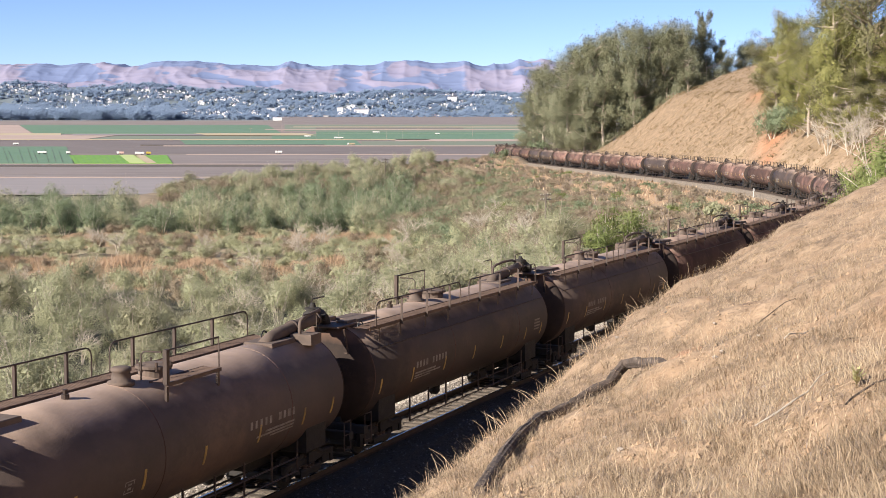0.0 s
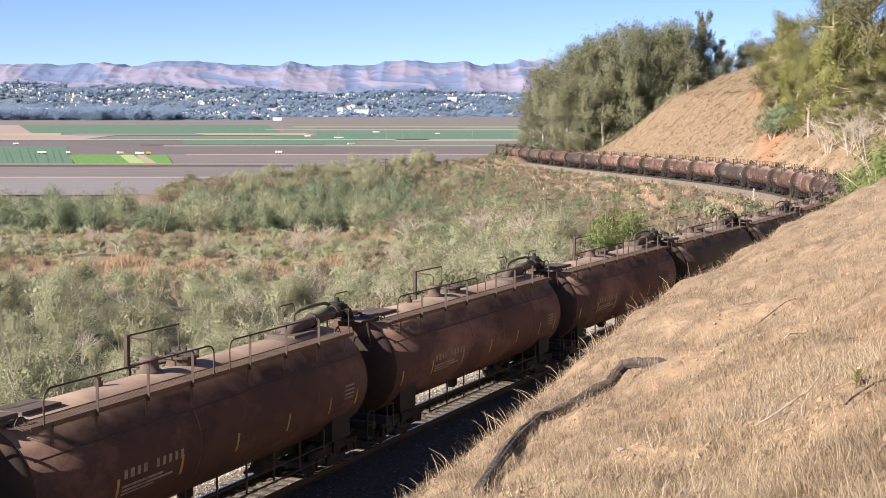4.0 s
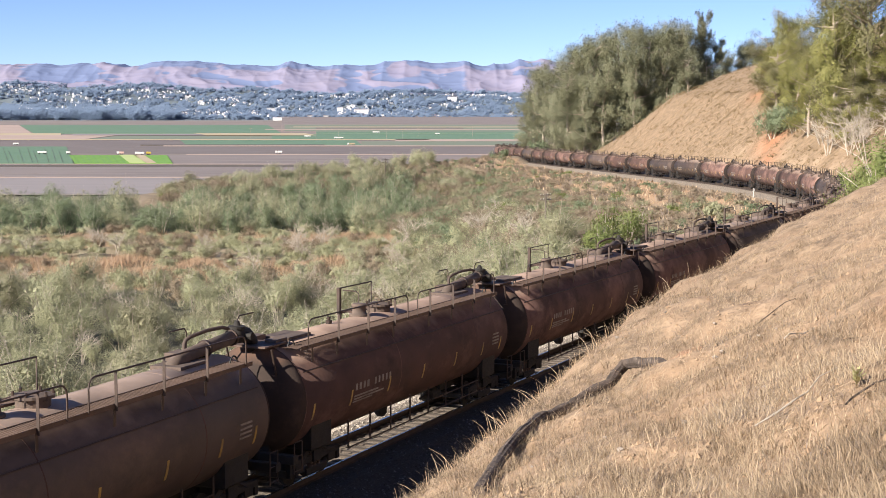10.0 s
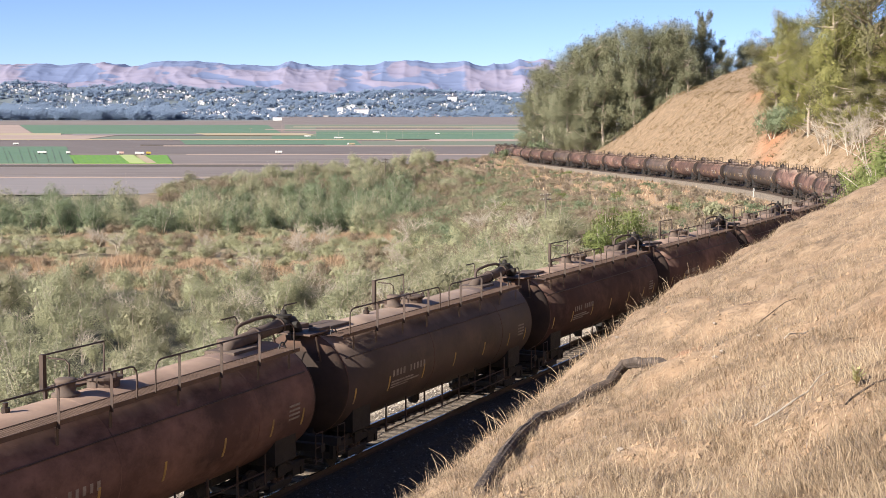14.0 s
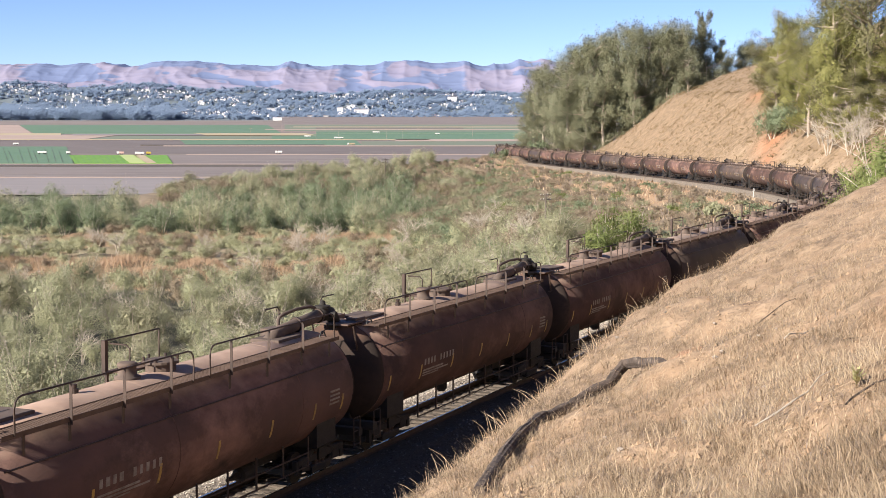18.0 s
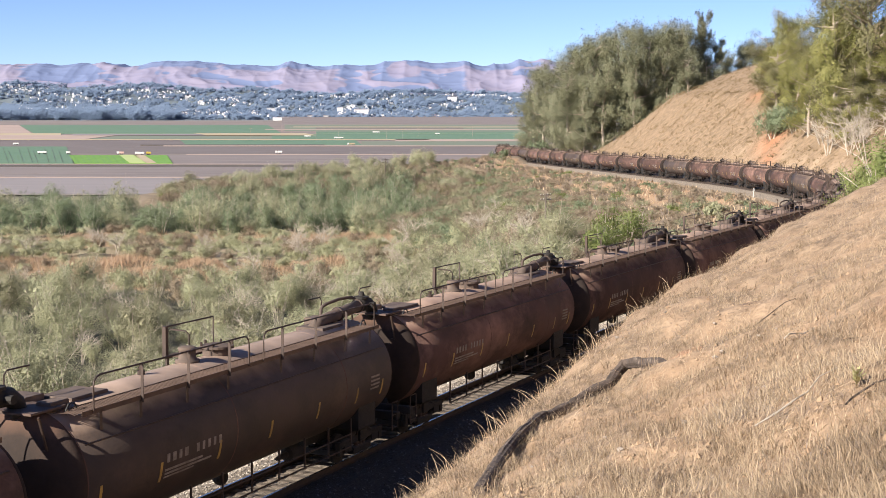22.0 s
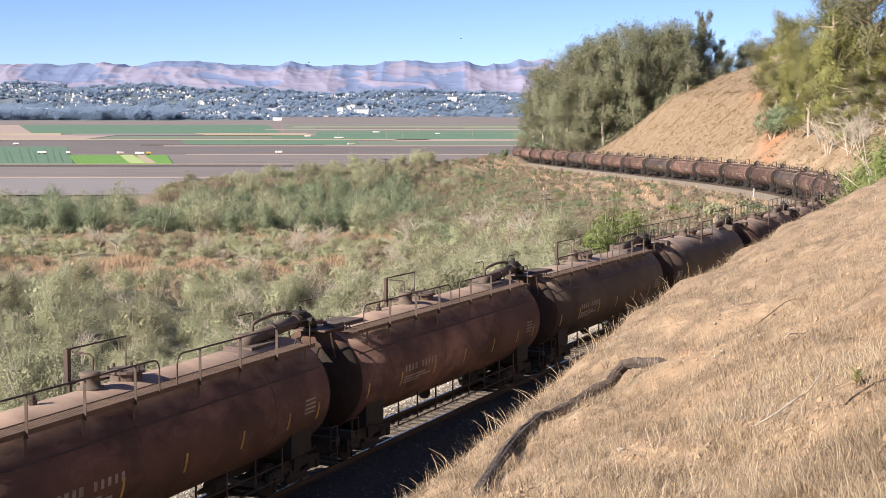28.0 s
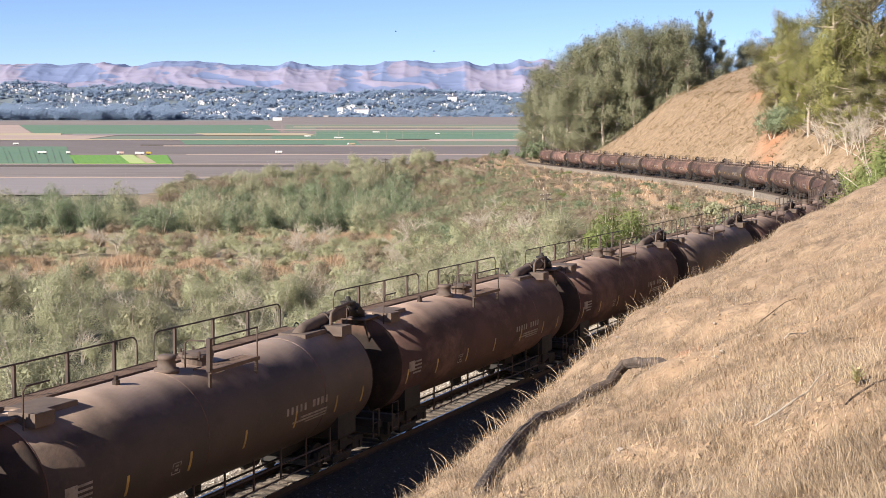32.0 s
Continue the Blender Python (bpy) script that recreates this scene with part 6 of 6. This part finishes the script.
def make_mountains():
    xs, ks = np.linspace(-1850, 700, 640), np.linspace(0, 1, 84)
    X, K = np.meshgrid(xs, ks)
    x, k = X.ravel(), K.ravel()
    y = 4440 + 470 * k
    warp = 60 * lumps(x / 260, y / 260, 431)
    fold = creased((x + 0.25 * y + warp) / 150, (y - 0.1 * x) / 105, 441)
    crest = 143 + 13 * lumps(x / 170, 0 * x, 451) + 26 * creased(x / 150, 0 * x + 0.4, 453) + 0.004 * x
    rise = smooth(k, -0.25, 0.86)
    z = 34 + (crest - 34) * rise + (fold - 0.55) * 27 * np.sin(np.clip(k, 0, 1) * math.pi) ** 0.6 * (1 - 0.45 * k)
    z = np.minimum(z, crest + 3) - 40 * smooth(k, 0.93, 1.0)
    nr, na = X.shape
    i = np.arange(nr - 1)[:, None] * na
    j = np.arange(na - 1)[None]
    f = np.stack([i + j, i + j + 1, i + na + j + 1, i + na + j], -1).reshape(-1, 4)
    me = bpy.data.meshes.new("backdrop_mountains")
    me.from_pydata(np.stack([x, y, z], 1).tolist(), [], [tuple(q) for q in f.tolist()])
    me.shade_smooth()
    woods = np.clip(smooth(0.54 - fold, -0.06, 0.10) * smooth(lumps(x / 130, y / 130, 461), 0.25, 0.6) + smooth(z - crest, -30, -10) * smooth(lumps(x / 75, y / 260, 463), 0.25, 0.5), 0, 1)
    at = me.attributes.new("woods", "FLOAT", "POINT")
    at.data.foreach_set("value", woods.astype(np.float32))
    m = mat("hazed_bare_hills", (0.272, 0.252, 0.335), (0.240, 0.232, 0.330), 0.012, 1.0, 0, 0, 1)
    n, l = m.node_tree.nodes, m.node_tree.links
    b = n["Principled BSDF"]
    b.inputs["Specular IOR Level"].default_value = 0.0
    src = b.inputs["Base Color"].links[0].from_socket
    t = n.new("ShaderNodeTexNoise")
    t.inputs["Scale"].default_value, t.inputs["Detail"].default_value = 0.05, 6.0
    tc = n.new("ShaderNodeTexCoord")
    l.new(tc.outputs["Object"], t.inputs["Vector"])
    at = n.new("ShaderNodeAttribute")
    at.attribute_name = "woods"
    add = n.new("ShaderNodeMath")
    add.operation = "ADD"
    l.new(t.outputs["Fac"], add.inputs[0])
    l.new(at.outputs["Fac"], add.inputs[1])
    r = n.new("ShaderNodeMapRange")
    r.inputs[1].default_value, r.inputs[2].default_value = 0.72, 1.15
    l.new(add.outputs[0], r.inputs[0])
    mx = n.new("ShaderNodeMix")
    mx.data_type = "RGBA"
    # the woods' blue is distance haze put into their colour
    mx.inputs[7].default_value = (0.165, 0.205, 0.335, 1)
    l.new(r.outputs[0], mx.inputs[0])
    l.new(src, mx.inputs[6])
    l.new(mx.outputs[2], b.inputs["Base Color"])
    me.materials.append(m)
    tagged(new("backdrop_mountains", me), "bare hills with woods beyond the town, distance haze in their colours", "mountains", kind="structure")


make_mountains()


# ---------------------------------------------------------------- birds
FEATHER = mat("dark_feathers", (0.045, 0.040, 0.038), (0.025, 0.022, 0.022), 8.0, 0.8)


def make_bird(span):
    bird = thing("bird", Matrix(), "dark bird gliding with spread wings in the sky", "bird", "birds in the sky")
    part("body", Build().lathe([(-0.16, 0.012), (-0.10, 0.035), (0.0, 0.05), (0.09, 0.035), (0.13, 0.028), (0.17, 0.006)], 8, "x"), FEATHER, bird, "", True)
    part("tail", Build().box(-0.27, -0.13, -0.045, 0.045, -0.006, 0.006), FEATHER, bird)
    for e in (-1, 1):
        w = Build()
        # root, bend and tip of the wing, thicker at the front
        for y, x0, x1, z in ((0.03, -0.07, 0.07, 0.01), (0.5 * span * 0.5, -0.06, 0.08, 0.09), (0.5 * span, -0.07, -0.02, 0.04)):
            w.v += [(x0, e * y, z), (x1, e * y, z), (x1, e * y, z + 0.014), (x0, e * y, z + 0.006)]
        for i in range(2):
            w.f += [(i * 4 + j, i * 4 + (j + 1) % 4, i * 4 + 4 + (j + 1) % 4, i * 4 + 4 + j) for j in range(4)]
        w.f += [(3, 2, 1, 0), (8, 9, 10, 11)]
        part("wing", w, FEATHER, bird)
    return bird


def aloft(x, y, r):
    """A place r metres off in the sky at a bearing and height."""
    way = Vector(((x - 784) / FOCAL, 1.0, (441 - y) / FOCAL))
    c, s = math.cos(radians(TILT)), math.sin(radians(TILT))
    return Vector(EYE) + r * Vector((way.x, way.y * c + way.z * s, way.z * c - way.y * s))


crow, gull = make_bird(0.85), make_bird(0.6)
CROW_WAY = ((0.0, -1050, 150), (20.0, 90, 125), (25.0, 374, 116), (27.5, 517, 111), (29.0, 602, 108), (30.0, 651, 97), (31.0, 713, 90), (32.0, 768, 91))
GULL_WAY = ((0.0, 1650, 18), (11.0, 1325, 36), (25.0, 922, 60), (27.5, 829, 68), (29.0, 792, 70), (30.0, 764, 67.5), (31.0, 731, 61), (32.0, 700, 56))

# ---------------------------------------------------------------- what moves
def motions():
    for ob, way, heading in ((crow, CROW_WAY, 12), (gull, GULL_WAY, 170)):
        walk(ob, [(s, pose(*aloft(x, y, 250.0), 14, 0, heading)) for s, x, y in way])
    for i in cars:
        walk(cars[i], [(float(t), car_pose(i, float(t))) for t in range(33)])
    # the wheels turn as they roll: one keyed wheelset, whose turning all the others share
    sets = [o for i in cars for p in cars[i].children for o in p.children if o.name.startswith("wheelset")]
    lead = {}
    for o in sets:
        spot_key = tuple(round(v, 3) for v in o.location)
        if spot_key not in lead:
            base = Matrix.Translation(o.location)
            walk(o, [(k / FPS, base @ Matrix.Rotation(rolled(k / FPS) / 0.42, 4, "Y")) for k in range(32 * FPS + 1)])
            lead[spot_key] = o
        else:
            o.rotation_mode = "QUATERNION"
            keys = o.animation_data_create()
            keys.action = lead[spot_key].animation_data.action
            keys.action_slot = lead[spot_key].animation_data.action_slot


motions()
